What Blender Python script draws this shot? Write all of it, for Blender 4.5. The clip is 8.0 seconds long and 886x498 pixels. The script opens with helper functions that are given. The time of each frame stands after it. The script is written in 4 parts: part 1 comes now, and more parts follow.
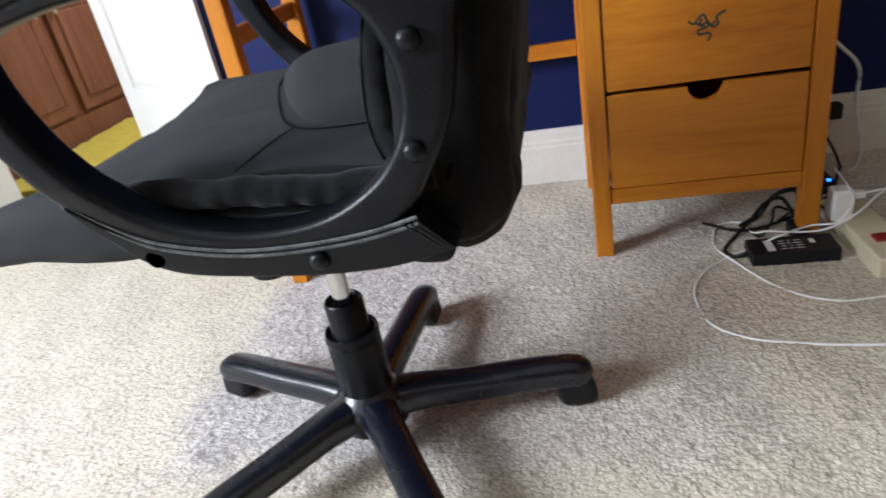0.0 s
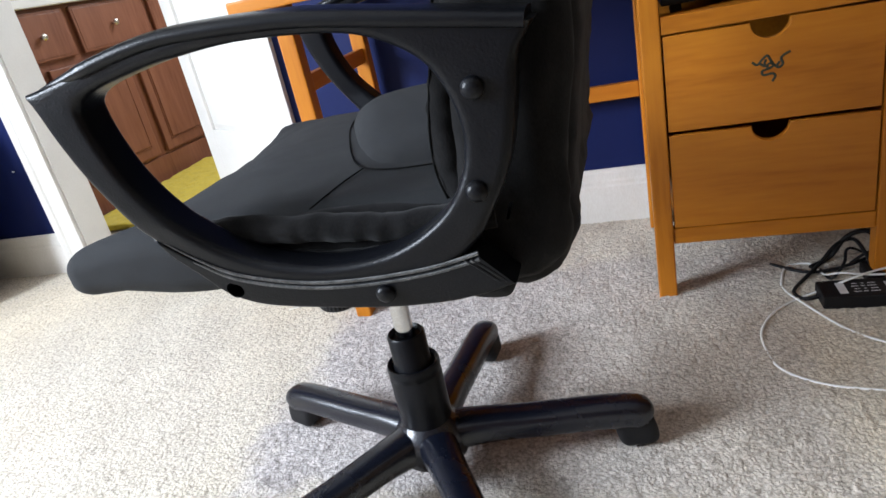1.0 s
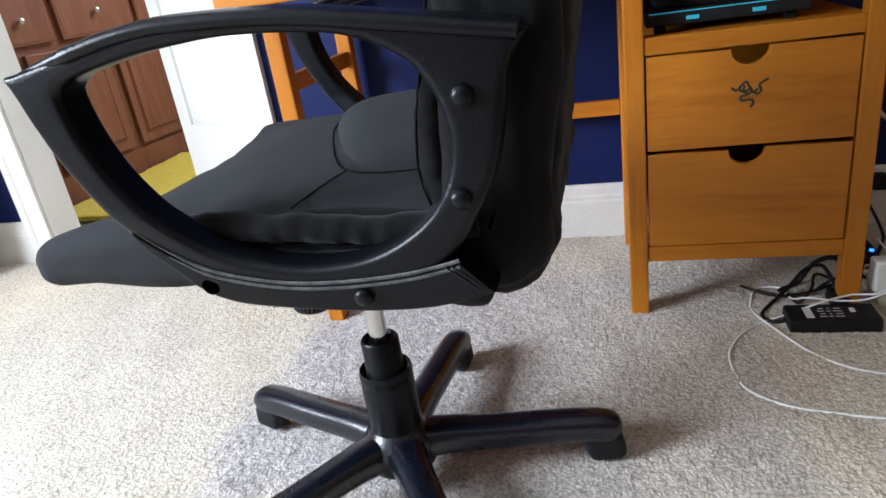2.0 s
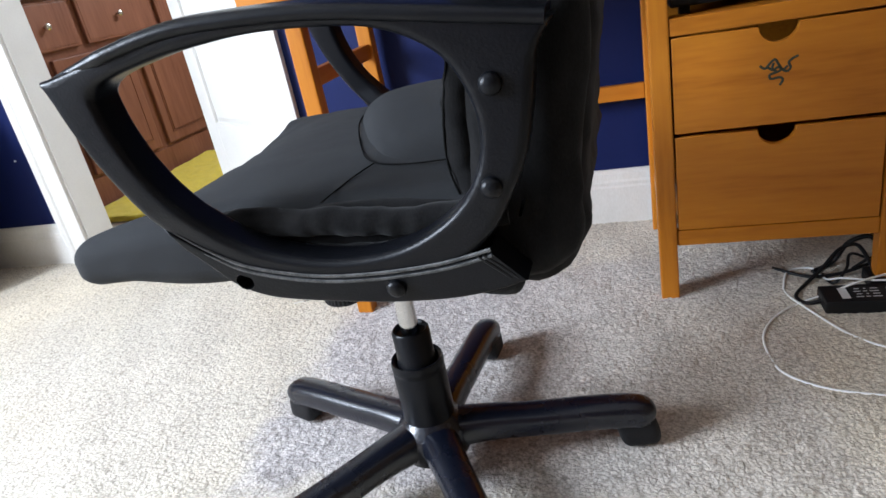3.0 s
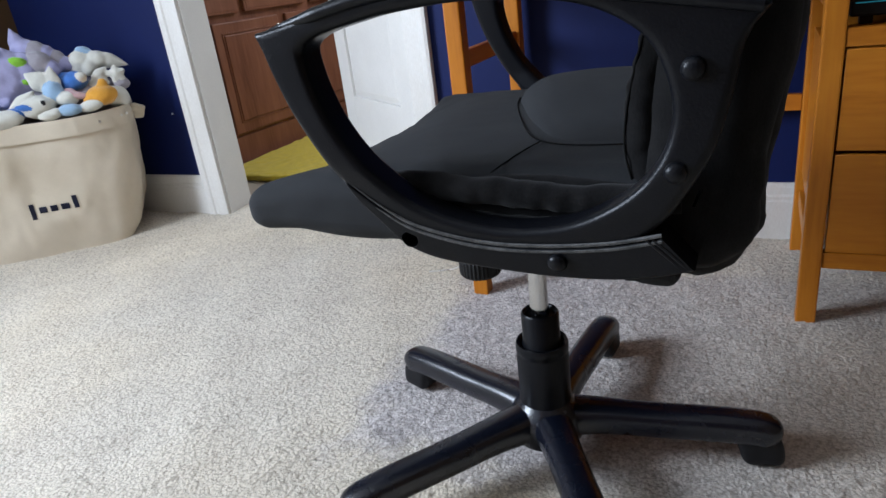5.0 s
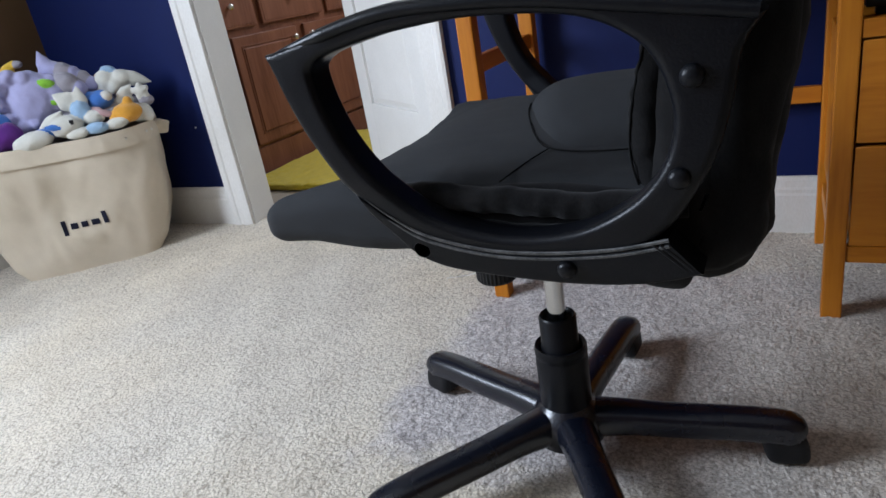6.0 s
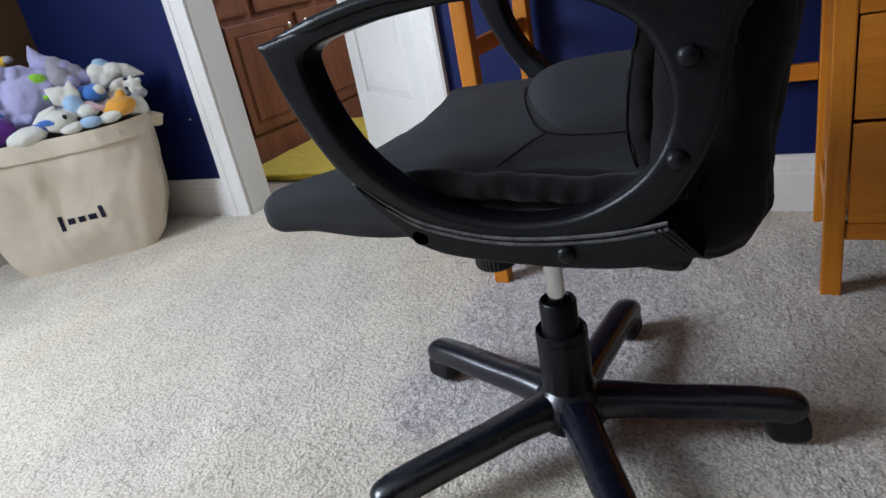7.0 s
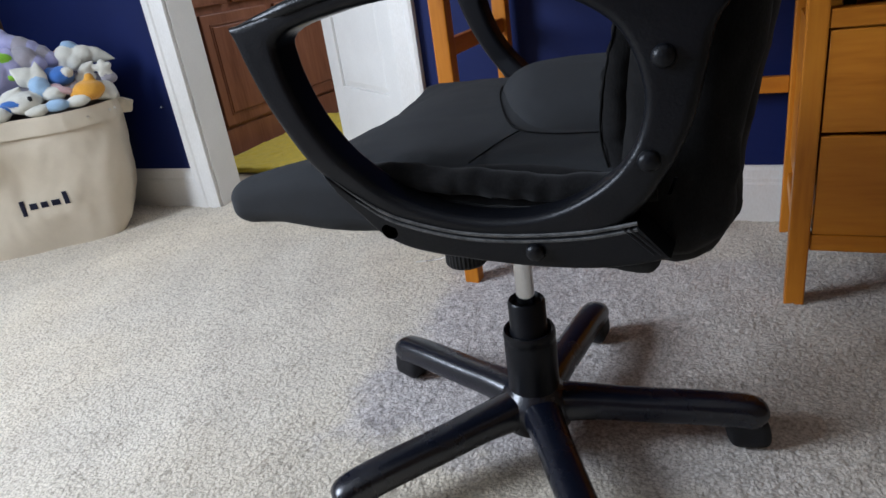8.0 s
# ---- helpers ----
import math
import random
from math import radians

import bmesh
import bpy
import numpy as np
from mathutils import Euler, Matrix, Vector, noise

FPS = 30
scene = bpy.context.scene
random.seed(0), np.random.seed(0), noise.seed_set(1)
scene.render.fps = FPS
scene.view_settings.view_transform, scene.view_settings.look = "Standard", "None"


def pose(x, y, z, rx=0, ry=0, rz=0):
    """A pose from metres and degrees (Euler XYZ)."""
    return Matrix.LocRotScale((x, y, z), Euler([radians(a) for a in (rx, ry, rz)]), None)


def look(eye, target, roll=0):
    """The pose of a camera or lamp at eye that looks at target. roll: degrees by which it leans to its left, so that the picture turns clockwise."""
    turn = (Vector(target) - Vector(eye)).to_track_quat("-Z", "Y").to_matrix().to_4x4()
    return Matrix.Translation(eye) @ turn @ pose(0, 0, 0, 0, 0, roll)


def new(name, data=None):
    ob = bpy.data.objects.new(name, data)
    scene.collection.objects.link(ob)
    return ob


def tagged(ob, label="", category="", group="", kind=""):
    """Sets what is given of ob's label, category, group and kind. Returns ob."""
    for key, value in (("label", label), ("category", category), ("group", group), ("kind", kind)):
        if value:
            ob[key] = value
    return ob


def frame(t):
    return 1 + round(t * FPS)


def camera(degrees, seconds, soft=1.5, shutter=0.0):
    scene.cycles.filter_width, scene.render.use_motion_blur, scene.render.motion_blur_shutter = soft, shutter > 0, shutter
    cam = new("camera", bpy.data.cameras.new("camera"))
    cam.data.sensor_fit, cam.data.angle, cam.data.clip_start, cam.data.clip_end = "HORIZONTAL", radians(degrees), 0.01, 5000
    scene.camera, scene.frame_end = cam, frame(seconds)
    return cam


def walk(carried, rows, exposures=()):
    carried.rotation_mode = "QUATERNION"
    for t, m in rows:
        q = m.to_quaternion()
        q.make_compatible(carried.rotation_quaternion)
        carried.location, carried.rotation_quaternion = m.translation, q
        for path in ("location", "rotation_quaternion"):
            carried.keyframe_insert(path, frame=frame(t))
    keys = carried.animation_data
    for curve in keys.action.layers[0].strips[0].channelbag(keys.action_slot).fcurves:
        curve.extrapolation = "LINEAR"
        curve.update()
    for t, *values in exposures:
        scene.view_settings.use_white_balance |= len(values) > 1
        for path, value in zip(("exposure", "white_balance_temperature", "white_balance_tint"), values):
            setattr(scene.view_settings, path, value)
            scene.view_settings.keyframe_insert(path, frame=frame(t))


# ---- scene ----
cam = camera(67.7, 8.0, 1.5, 0.4)
EXPOSURES = [(0.0, 0.0, 6140, 10), (1.5, 0.0, 5960, 10), (3.0, -0.02, 5890, 10), (3.5, -0.06, 5840, 10), (4.0, -0.36, 5800, 10), (4.5, -0.60, 5790, 10), (6.5, -0.90, 5830, 11), (7.0, -0.88, 5850, 11), (8.0, -0.86, 5850, 11)]
LEFT_W, BACK_W, BATH_W = 235.0, 4.0, 48.0
STAIN = (-0.26, -0.19, 0.47, 0.38)      # middle and half size of the worn carpet
BASE_TURN = 12.8
DOOR_W, DOOR_AT, DOOR_TURN = 0.57, (-1.030, 0.495), 144.0
PATH = [
    (0, (-0.054, -1.243, 0.715), (-0.456, 0.488, -0.201), -11.1),
    (0.5, (-0.058, -1.259, 0.722), (-0.618, 0.47, -0.112), -12.9),
    (1, (-0.048, -1.267, 0.725), (-0.619, 0.483, -0.057), -12.4),
    (1.2, (-0.055, -1.259, 0.722), (-0.501, 0.520, -0.077), -7.3),
    (1.5, (-0.053, -1.269, 0.728), (-0.514, 0.518, -0.044), -8.7),
    (1.7, (-0.052, -1.270, 0.726), (-0.537, 0.514, -0.038), -8.6),
    (2.8, (-0.065, -1.261, 0.723), (-0.578, 0.495, -0.085), -9.4),
    (3, (-0.06, -1.271, 0.725), (-0.624, 0.479, -0.062), -11.2),
    (3.5, (-0.084, -1.283, 0.724), (-0.741, 0.444, -0.04), -8.6),
    (4, (-0.111, -1.308, 0.722), (-0.939, 0.351, -0.029), -8.3),
    (4.5, (-0.113, -1.311, 0.722), (-0.932, 0.349, -0.035), -8.1),
    (4.7, (-0.113, -1.313, 0.720), (-0.934, 0.345, -0.040), -7.1),
    (5.8, (-0.097, -1.314, 0.734), (-1.004, 0.297, -0.028), -9.7),
    (6, (-0.094, -1.314, 0.733), (-1.0, 0.304, -0.015), -10.0),
    (6.5, (-0.089, -1.318, 0.736), (-0.994, 0.309, 0.007), -9.8),
    (7, (-0.095, -1.311, 0.733), (-0.997, 0.291, -0.053), -11.4),
    (7.5, (-0.096, -1.312, 0.73), (-0.949, 0.301, -0.088), -10.2),
    (8, (-0.095, -1.306, 0.724), (-0.923, 0.331, -0.073), -8.5),
]
walk(cam, [(t, look(eye, target, roll)) for t, eye, target, roll in PATH], EXPOSURES)

# ---- world and light ----
world = bpy.data.worlds.new("sky")
scene.world = world
world.use_nodes = True
wn = world.node_tree
sky = wn.nodes.new("ShaderNodeTexSky")
sky.sky_type = "NISHITA"
sky.sun_disc = False
sky.sun_elevation = radians(38)
sky.sun_rotation = radians(250)
wn.links.new(sky.outputs[0], wn.nodes["Background"].inputs[0])
wn.nodes["Background"].inputs[1].default_value = 0.10


def area_lamp(name, place, target, w, h, watts, colour):
    lamp = bpy.data.lights.new(name, "AREA")
    lamp.shape, lamp.size, lamp.size_y, lamp.energy, lamp.color = "RECTANGLE", w, h, watts, colour
    ob = new(name, lamp)
    ob.matrix_world = look(place, target)
    return ob


area_lamp("daylight_side", (-2.66, -1.75, 1.50), (0.0, -1.60, 0.30), 1.15, 1.25, LEFT_W, (0.885, 0.94, 1.0))
# weak fill added from behind; no window is known there
area_lamp("fill_behind", (-1.55, -2.92, 1.42), (-1.45, 0.0, 0.9), 1.15, 1.25, BACK_W, (0.86, 0.93, 1.0))
# fill added to brighten the bathroom, with no known source
area_lamp("fill_bathroom", (-1.3, 2.32, 1.6), (-1.5, 0.5, 0.7), 0.6, 0.8, BATH_W, (0.95, 0.97, 1.0))


# ---- materials ----
def nodes_of(name):
    m = bpy.data.materials.new(name)
    m.use_nodes = True
    nt = m.node_tree
    return m, nt, nt.nodes["Principled BSDF"]


def add(nt, kind, **values):
    n = nt.nodes.new(kind)
    for k, v in values.items():
        n.inputs[k.replace("_", " ")].default_value = v
    return n


def ramp(nt, fac, c1, c2, a=0.3, b=0.7):
    r = nt.nodes.new("ShaderNodeValToRGB")
    r.color_ramp.elements[0].position, r.color_ramp.elements[1].position = a, b
    r.color_ramp.elements[0].color, r.color_ramp.elements[1].color = (*c1, 1), (*c2, 1)
    nt.links.new(fac, r.inputs[0])
    return r.outputs[0]


def surface(name, c1, c2, scale=8.0, rough=0.5, bump=0.1, fine=300.0, metal=0.0, spec=0.5, stretch=(1, 1, 1), sheen=0.0, depth=0.002, rough_var=0.08):
    """Two scales of variation: broad colour patches and fine grain with relief."""
    m, nt, p = nodes_of(name)
    tc = nt.nodes.new("ShaderNodeTexCoord")
    mp = nt.nodes.new("ShaderNodeMapping")
    mp.inputs["Scale"].default_value = stretch
    nt.links.new(tc.outputs["Object"], mp.inputs[0])
    broad = add(nt, "ShaderNodeTexNoise", Scale=scale, Detail=6.0, Roughness=0.6)
    grain = add(nt, "ShaderNodeTexNoise", Scale=fine, Detail=3.0)
    nt.links.new(mp.outputs[0], broad.inputs[0])
    nt.links.new(mp.outputs[0], grain.inputs[0])
    mix = nt.nodes.new("ShaderNodeMath")
    mix.operation = "MULTIPLY_ADD"
    mix.inputs[1].default_value = 0.35
    nt.links.new(grain.outputs[0], mix.inputs[0])
    half = nt.nodes.new("ShaderNodeMath")
    half.operation = "MULTIPLY"
    half.inputs[1].default_value = 0.65
    nt.links.new(broad.outputs[0], half.inputs[0])
    nt.links.new(half.outputs[0], mix.inputs[2])
    nt.links.new(ramp(nt, mix.outputs[0], c1, c2, 0.35, 0.65), p.inputs["Base Color"])
    rr = add(nt, "ShaderNodeMapRange")
    rr.inputs["To Min"].default_value = max(0.02, rough - rough_var)
    rr.inputs["To Max"].default_value = min(1, rough + rough_var)
    nt.links.new(broad.outputs[0], rr.inputs[0])
    nt.links.new(rr.outputs[0], p.inputs["Roughness"])
    p.inputs["Metallic"].default_value = metal
    p.inputs["Specular IOR Level"].default_value = spec
    if sheen:
        p.inputs["Sheen Weight"].default_value = sheen
        p.inputs["Sheen Roughness"].default_value = 0.5
    if bump:
        b = add(nt, "ShaderNodeBump", Strength=bump, Distance=depth)
        nt.links.new(grain.outputs[0], b.inputs["Height"])
        nt.links.new(b.outputs[0], p.inputs["Normal"])
    return m


def wood(name, c1, c2, dark, axis, rough=0.38, rings=9.0):
    """Varnished pine: long fibres and wavy growth rings along one axis."""
    m, nt, p = nodes_of(name)
    tc = nt.nodes.new("ShaderNodeTexCoord")
    info = nt.nodes.new("ShaderNodeObjectInfo")
    mp = nt.nodes.new("ShaderNodeMapping")
    s = [rings, rings, rings]
    s[axis] = rings * 0.10
    mp.inputs["Scale"].default_value = s
    nt.links.new(tc.outputs["Object"], mp.inputs[0])
    shift = nt.nodes.new("ShaderNodeVectorMath")
    shift.operation = "SCALE"
    shift.inputs[0].default_value = (13.0, 7.0, 5.0)
    nt.links.new(info.outputs["Random"], shift.inputs["Scale"])
    nt.links.new(shift.outputs[0], mp.inputs["Location"])
    n1 = add(nt, "ShaderNodeTexNoise", Scale=1.0, Detail=5.0, Distortion=1.2)
    nt.links.new(mp.outputs[0], n1.inputs[0])
    n2 = add(nt, "ShaderNodeTexNoise", Scale=14.0, Detail=4.0)
    nt.links.new(mp.outputs[0], n2.inputs[0])
    mul = nt.nodes.new("ShaderNodeMath")
    mul.operation = "MULTIPLY_ADD"
    mul.inputs[1].default_value = 0.4
    nt.links.new(n2.outputs[0], mul.inputs[0])
    h = nt.nodes.new("ShaderNodeMath")
    h.operation = "MULTIPLY"
    h.inputs[1].default_value = 0.6
    nt.links.new(n1.outputs[0], h.inputs[0])
    nt.links.new(h.outputs[0], mul.inputs[2])
    r = nt.nodes.new("ShaderNodeValToRGB")
    e = r.color_ramp.elements
    e[0].position, e[0].color = 0.34, (*dark, 1)
    e[1].position, e[1].color = 0.66, (*c2, 1)
    mid = e.new(0.47)
    mid.color = (*c1, 1)
    nt.links.new(mul.outputs[0], r.inputs[0])
    nt.links.new(r.outputs[0], p.inputs["Base Color"])
    p.inputs["Roughness"].default_value = rough
    p.inputs["Specular IOR Level"].default_value = 0.28
    b = add(nt, "ShaderNodeBump", Strength=0.12, Distance=0.001)
    nt.links.new(n2.outputs[0], b.inputs["Height"])
    nt.links.new(b.outputs[0], p.inputs["Normal"])
    return m


def carpet_material():
    """Beige loop-pile carpet with a worn, greyed area round the desk."""
    m, nt, p = nodes_of("carpet_pile")
    tc = nt.nodes.new("ShaderNodeTexCoord")
    bend = add(nt, "ShaderNodeTexNoise", Scale=75.0, Detail=2.0)
    nt.links.new(tc.outputs["Object"], bend.inputs[0])
    bent = nt.nodes.new("ShaderNodeVectorMath")
    bent.operation = "MULTIPLY_ADD"
    bent.inputs[1].default_value = (0.0025, 0.0025, 0.0025)
    nt.links.new(bend.outputs["Color"], bent.inputs[0])
    nt.links.new(tc.outputs["Object"], bent.inputs[2])
    pile = add(nt, "ShaderNodeTexVoronoi", Scale=165.0, Randomness=1.0)
    pile.feature = "SMOOTH_F1"
    pile.inputs["Smoothness"].default_value = 0.35
    wob = add(nt, "ShaderNodeTexNoise", Scale=330.0, Detail=3.0, Roughness=0.6)
    broad = add(nt, "ShaderNodeTexNoise", Scale=5.0, Detail=7.0, Roughness=0.65)
    nt.links.new(bent.outputs[0], pile.inputs[0])
    nt.links.new(bent.outputs[0], wob.inputs[0])
    nt.links.new(tc.outputs["Object"], broad.inputs[0])
    clean = ramp(nt, broad.outputs[0], (0.50, 0.452, 0.378), (0.60, 0.548, 0.462), 0.3, 0.7)
    clump = add(nt, "ShaderNodeTexNoise", Scale=58.0, Detail=5.0, Roughness=0.65, Distortion=0.9)
    nt.links.new(tc.outputs["Object"], clump.inputs[0])
    worn = ramp(nt, clump.outputs[0], (0.23, 0.210, 0.207), (0.60, 0.556, 0.540), 0.30, 0.68)
    # worn area: a rounded rectangle with a ragged border
    edge = add(nt, "ShaderNodeTexNoise", Scale=9.0, Detail=5.0, Roughness=0.6)
    nt.links.new(tc.outputs["Object"], edge.inputs[0])
    sep = nt.nodes.new("ShaderNodeSeparateXYZ")
    nt.links.new(tc.outputs["Object"], sep.inputs[0])

    def op(kind, a, b=None):
        n = nt.nodes.new("ShaderNodeMath")
        n.operation = kind
        for i, v in enumerate((a, b)):
            if v is None:
                continue
            if isinstance(v, (int, float)):
                n.inputs[i].default_value = v
            else:
                nt.links.new(v, n.inputs[i])
        return n.outputs[0]

    dx = op("SUBTRACT", op("ABSOLUTE", op("SUBTRACT", sep.outputs[0], STAIN[0])), STAIN[2])
    dy = op("SUBTRACT", op("ABSOLUTE", op("SUBTRACT", sep.outputs[1], STAIN[1])), STAIN[3])
    d = op("ADD", op("MAXIMUM", dx, dy), op("MULTIPLY", op("SUBTRACT", edge.outputs[0], 0.5), 0.24))
    mask = nt.nodes.new("ShaderNodeMapRange")
    mask.interpolation_type = "SMOOTHSTEP"
    mask.inputs["From Min"].default_value, mask.inputs["From Max"].default_value = 0.05, -0.05
    nt.links.new(d, mask.inputs[0])
    # broad warm and cool drift of the old carpet
    drift = add(nt, "ShaderNodeTexNoise", Scale=1.3, Detail=3.0)
    nt.links.new(tc.outputs["Object"], drift.inputs[0])
    warm = nt.nodes.new("ShaderNodeMix")
    warm.data_type, warm.blend_type = "RGBA", "MULTIPLY"
    warm.inputs[0].default_value = 1.0
    nt.links.new(clean, warm.inputs[6])
    nt.links.new(ramp(nt, drift.outputs[0], (1.0, 1.0, 1.0), (1.0, 0.965, 0.90), 0.42, 0.62), warm.inputs[7])
    clean = warm.outputs[2]
    mixed = nt.nodes.new("ShaderNodeMix")
    mixed.data_type = "RGBA"
    # most worn where the feet rest, fading towards the drawers
    fade = nt.nodes.new("ShaderNodeMapRange")
    fade.inputs["From Min"].default_value, fade.inputs["From Max"].default_value = -0.44, 0.04
    fade.inputs["To Min"].default_value, fade.inputs["To Max"].default_value = 0.95, 0.40
    nt.links.new(sep.outputs[0], fade.inputs[0])
    nt.links.new(op("MULTIPLY", mask.outputs[0], fade.outputs[0]), mixed.inputs[0])
    nt.links.new(clean, mixed.inputs[6])
    nt.links.new(worn, mixed.inputs[7])
    # tufts: grain, plus shade of the gaps between loops put into the colour
    tint = nt.nodes.new("ShaderNodeMix")
    tint.data_type, tint.blend_type = "RGBA", "MULTIPLY"
    tint.inputs[0].default_value = 1.0
    nt.links.new(mixed.outputs[2], tint.inputs[6])
    loops = op("SUBTRACT", op("ADD", op("MULTIPLY", wob.outputs[0], 0.7), 0.28), op("MULTIPLY", pile.outputs["Distance"], 0.62))
    nt.links.new(ramp(nt, loops, (0.66, 0.645, 0.63), (1.13, 1.13, 1.13), 0.08, 0.42), tint.inputs[7])
    nt.links.new(tint.outputs[2], p.inputs["Base Color"])
    p.inputs["Roughness"].default_value = 0.95
    p.inputs["Specular IOR Level"].default_value = 0.15
    p.inputs["Sheen Weight"].default_value = 0.15
    h = loops
    b = add(nt, "ShaderNodeBump", Strength=0.8, Distance=0.004)
    nt.links.new(h, b.inputs["Height"])
    nt.links.new(b.outputs[0], p.inputs["Normal"])
    return m


def glow(name, colour, strength):
    m, nt, p = nodes_of(name)
    p.inputs["Base Color"].default_value = (*colour, 1)
    p.inputs["Emission Color"].default_value = (*colour, 1)
    p.inputs["Emission Strength"].default_value = strength
    return m


PINE_X = wood("pine_along_x", (0.41, 0.140, 0.009), (0.47, 0.172, 0.012), (0.33, 0.104, 0.006), 0)
PINE_Y = wood("pine_along_y", (0.41, 0.140, 0.009), (0.47, 0.172, 0.012), (0.33, 0.104, 0.006), 1)
PINE_Z = wood("pine_along_z", (0.41, 0.140, 0.009), (0.47, 0.172, 0.012), (0.33, 0.104, 0.006), 2)
CHERRY = wood("stained_maple", (0.205, 0.080, 0.044), (0.255, 0.106, 0.060), (0.145, 0.052, 0.027), 2, rough=0.42, rings=6.0)
BLUE = surface("navy_wall_paint", (0.0032, 0.0085, 0.060), (0.0042, 0.0110, 0.075), 3.0, 0.6, 0.10, 260.0, depth=0.001, spec=0.2)
BROWN = surface("tan_wall_paint", (0.12, 0.066, 0.024), (0.14, 0.080, 0.031), 3.0, 0.6, 0.10, 260.0, depth=0.001)
PALE = surface("pale_wall_paint", (0.54, 0.49, 0.40), (0.60, 0.55, 0.46), 3.0, 0.6, 0.10, 260.0, depth=0.001)
CEIL = surface("ceiling_paint", (0.78, 0.77, 0.74), (0.84, 0.83, 0.80), 3.0, 0.8, 0.2, 200.0)
WHITE = surface("white_trim_gloss", (0.63, 0.615, 0.585), (0.70, 0.685, 0.655), 6.0, 0.38, 0.05, 180.0, depth=0.001)
TRIM = surface("scuffed_white_trim", (0.60, 0.575, 0.530), (0.72, 0.705, 0.675), 3.2, 0.42, 0.06, 120.0, depth=0.001, stretch=(2.2, 2.2, 0.8))
CARPET = carpet_material()
VINYL = surface("beige_vinyl", (0.42, 0.36, 0.28), (0.50, 0.44, 0.35), 12.0, 0.45, 0.1, 200.0)
MAT_YELLOW = surface("yellow_chenille", (0.62, 0.47, 0.015), (0.80, 0.62, 0.03), 30.0, 0.95, 0.9, 160.0, sheen=0.3, depth=0.006)
PLASTIC = surface("black_textured_plastic", (0.0032, 0.0036, 0.0050), (0.0058, 0.0064, 0.0084), 10.0, 0.30, 0.38, 480.0, depth=0.0008, spec=0.16, rough_var=0.04)
GLOSSP = surface("black_nylon", (0.0022, 0.0032, 0.0074), (0.0036, 0.0048, 0.0104), 12.0, 0.27, 0.34, 330.0, depth=0.0007, spec=0.60, rough_var=0.03)
FABRIC = surface("black_woven_fabric", (0.0165, 0.0174, 0.0190), (0.0240, 0.0252, 0.0272), 5.0, 0.85, 0.5, 900.0, spec=0.12, sheen=0.02, depth=0.001)
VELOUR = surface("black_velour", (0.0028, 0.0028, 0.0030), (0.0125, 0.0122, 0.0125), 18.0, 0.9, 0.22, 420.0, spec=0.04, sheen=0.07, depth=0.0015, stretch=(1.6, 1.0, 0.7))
WORN = surface("scuffed_plastic_edge", (0.020, 0.021, 0.022), (0.11, 0.11, 0.11), 60.0, 0.45, 0.4, 500.0, spec=0.3, depth=0.0008)
THREAD = surface("black_thread", (0.003, 0.003, 0.003), (0.006, 0.006, 0.006), 40.0, 0.9, 0.2, 500.0, spec=0.1)
CHROME = surface("steel_rod", (0.50, 0.50, 0.51), (0.60, 0.60, 0.61), 20.0, 0.17, 0.05, 300.0, metal=1.0)
NICKEL = surface("brushed_nickel", (0.55, 0.52, 0.47), (0.65, 0.62, 0.57), 20.0, 0.28, 0.05, 300.0, metal=1.0)
CANVAS = surface("cream_canvas", (0.53, 0.462, 0.352), (0.65, 0.572, 0.452), 5.0, 0.9, 0.5, 650.0, spec=0.2, depth=0.0015)
NAVY = surface("navy_embroidery", (0.010, 0.012, 0.035), (0.018, 0.020, 0.050), 60.0, 0.8, 0.4, 900.0)
CREAM = surface("aged_cream_plastic", (0.62, 0.56, 0.40), (0.68, 0.62, 0.46), 15.0, 0.4, 0.05, 300.0)
WPLAST = surface("white_plastic", (0.76, 0.76, 0.75), (0.82, 0.82, 0.81), 15.0, 0.35, 0.03, 300.0)
RED = surface("red_switch", (0.22, 0.018, 0.010), (0.30, 0.028, 0.015), 30.0, 0.3, 0.05, 300.0)
BLACK = surface("matt_black_plastic", (0.007, 0.007, 0.008), (0.012, 0.012, 0.013), 20.0, 0.5, 0.2, 500.0, spec=0.2)
LABELW = surface("white_print", (0.55, 0.55, 0.56), (0.65, 0.65, 0.66), 40.0, 0.5, 0.0, 300.0)
INK = surface("dark_green_ink", (0.020, 0.025, 0.012), (0.030, 0.034, 0.018), 60.0, 0.6, 0.05, 300.0)
DARKIN = surface("dark_recess", (0.012, 0.006, 0.004), (0.02, 0.010, 0.006), 20.0, 0.8, 0.05, 300.0)
LED_BLUE = glow("blue_indicator", (0.02, 0.12, 1.0), 6.0)
TEAL_GLOW = glow("teal_glow", (0.03, 0.30, 0.40), 0.35)


def plush(name, c, k=0.82):
    return surface(name, tuple(v * k for v in c), c, 25.0, 0.95, 0.6, 420.0, spec=0.15, sheen=0.35, depth=0.003)


P_LAV = plush("lavender_plush", (0.40, 0.395, 0.62))
P_GREY = plush("grey_plush", (0.36, 0.34, 0.38))
P_WHITE = plush("white_plush", (0.66, 0.65, 0.58))
P_BLUE = plush("blue_plush", (0.06, 0.17, 0.50))
P_LIGHT = plush("light_blue_plush", (0.33, 0.48, 0.66))
P_ORANGE = plush("orange_plush", (0.68, 0.33, 0.04))
P_YELLOW = plush("yellow_plush", (0.72, 0.48, 0.05))
P_PURPLE = plush("purple_plush", (0.11, 0.02, 0.22))
P_TEAL = plush("teal_plush", (0.03, 0.33, 0.50))
P_GREEN = plush("lime_plush", (0.28, 0.60, 0.05))
P_PINK = plush("pink_plush", (0.55, 0.36, 0.36))
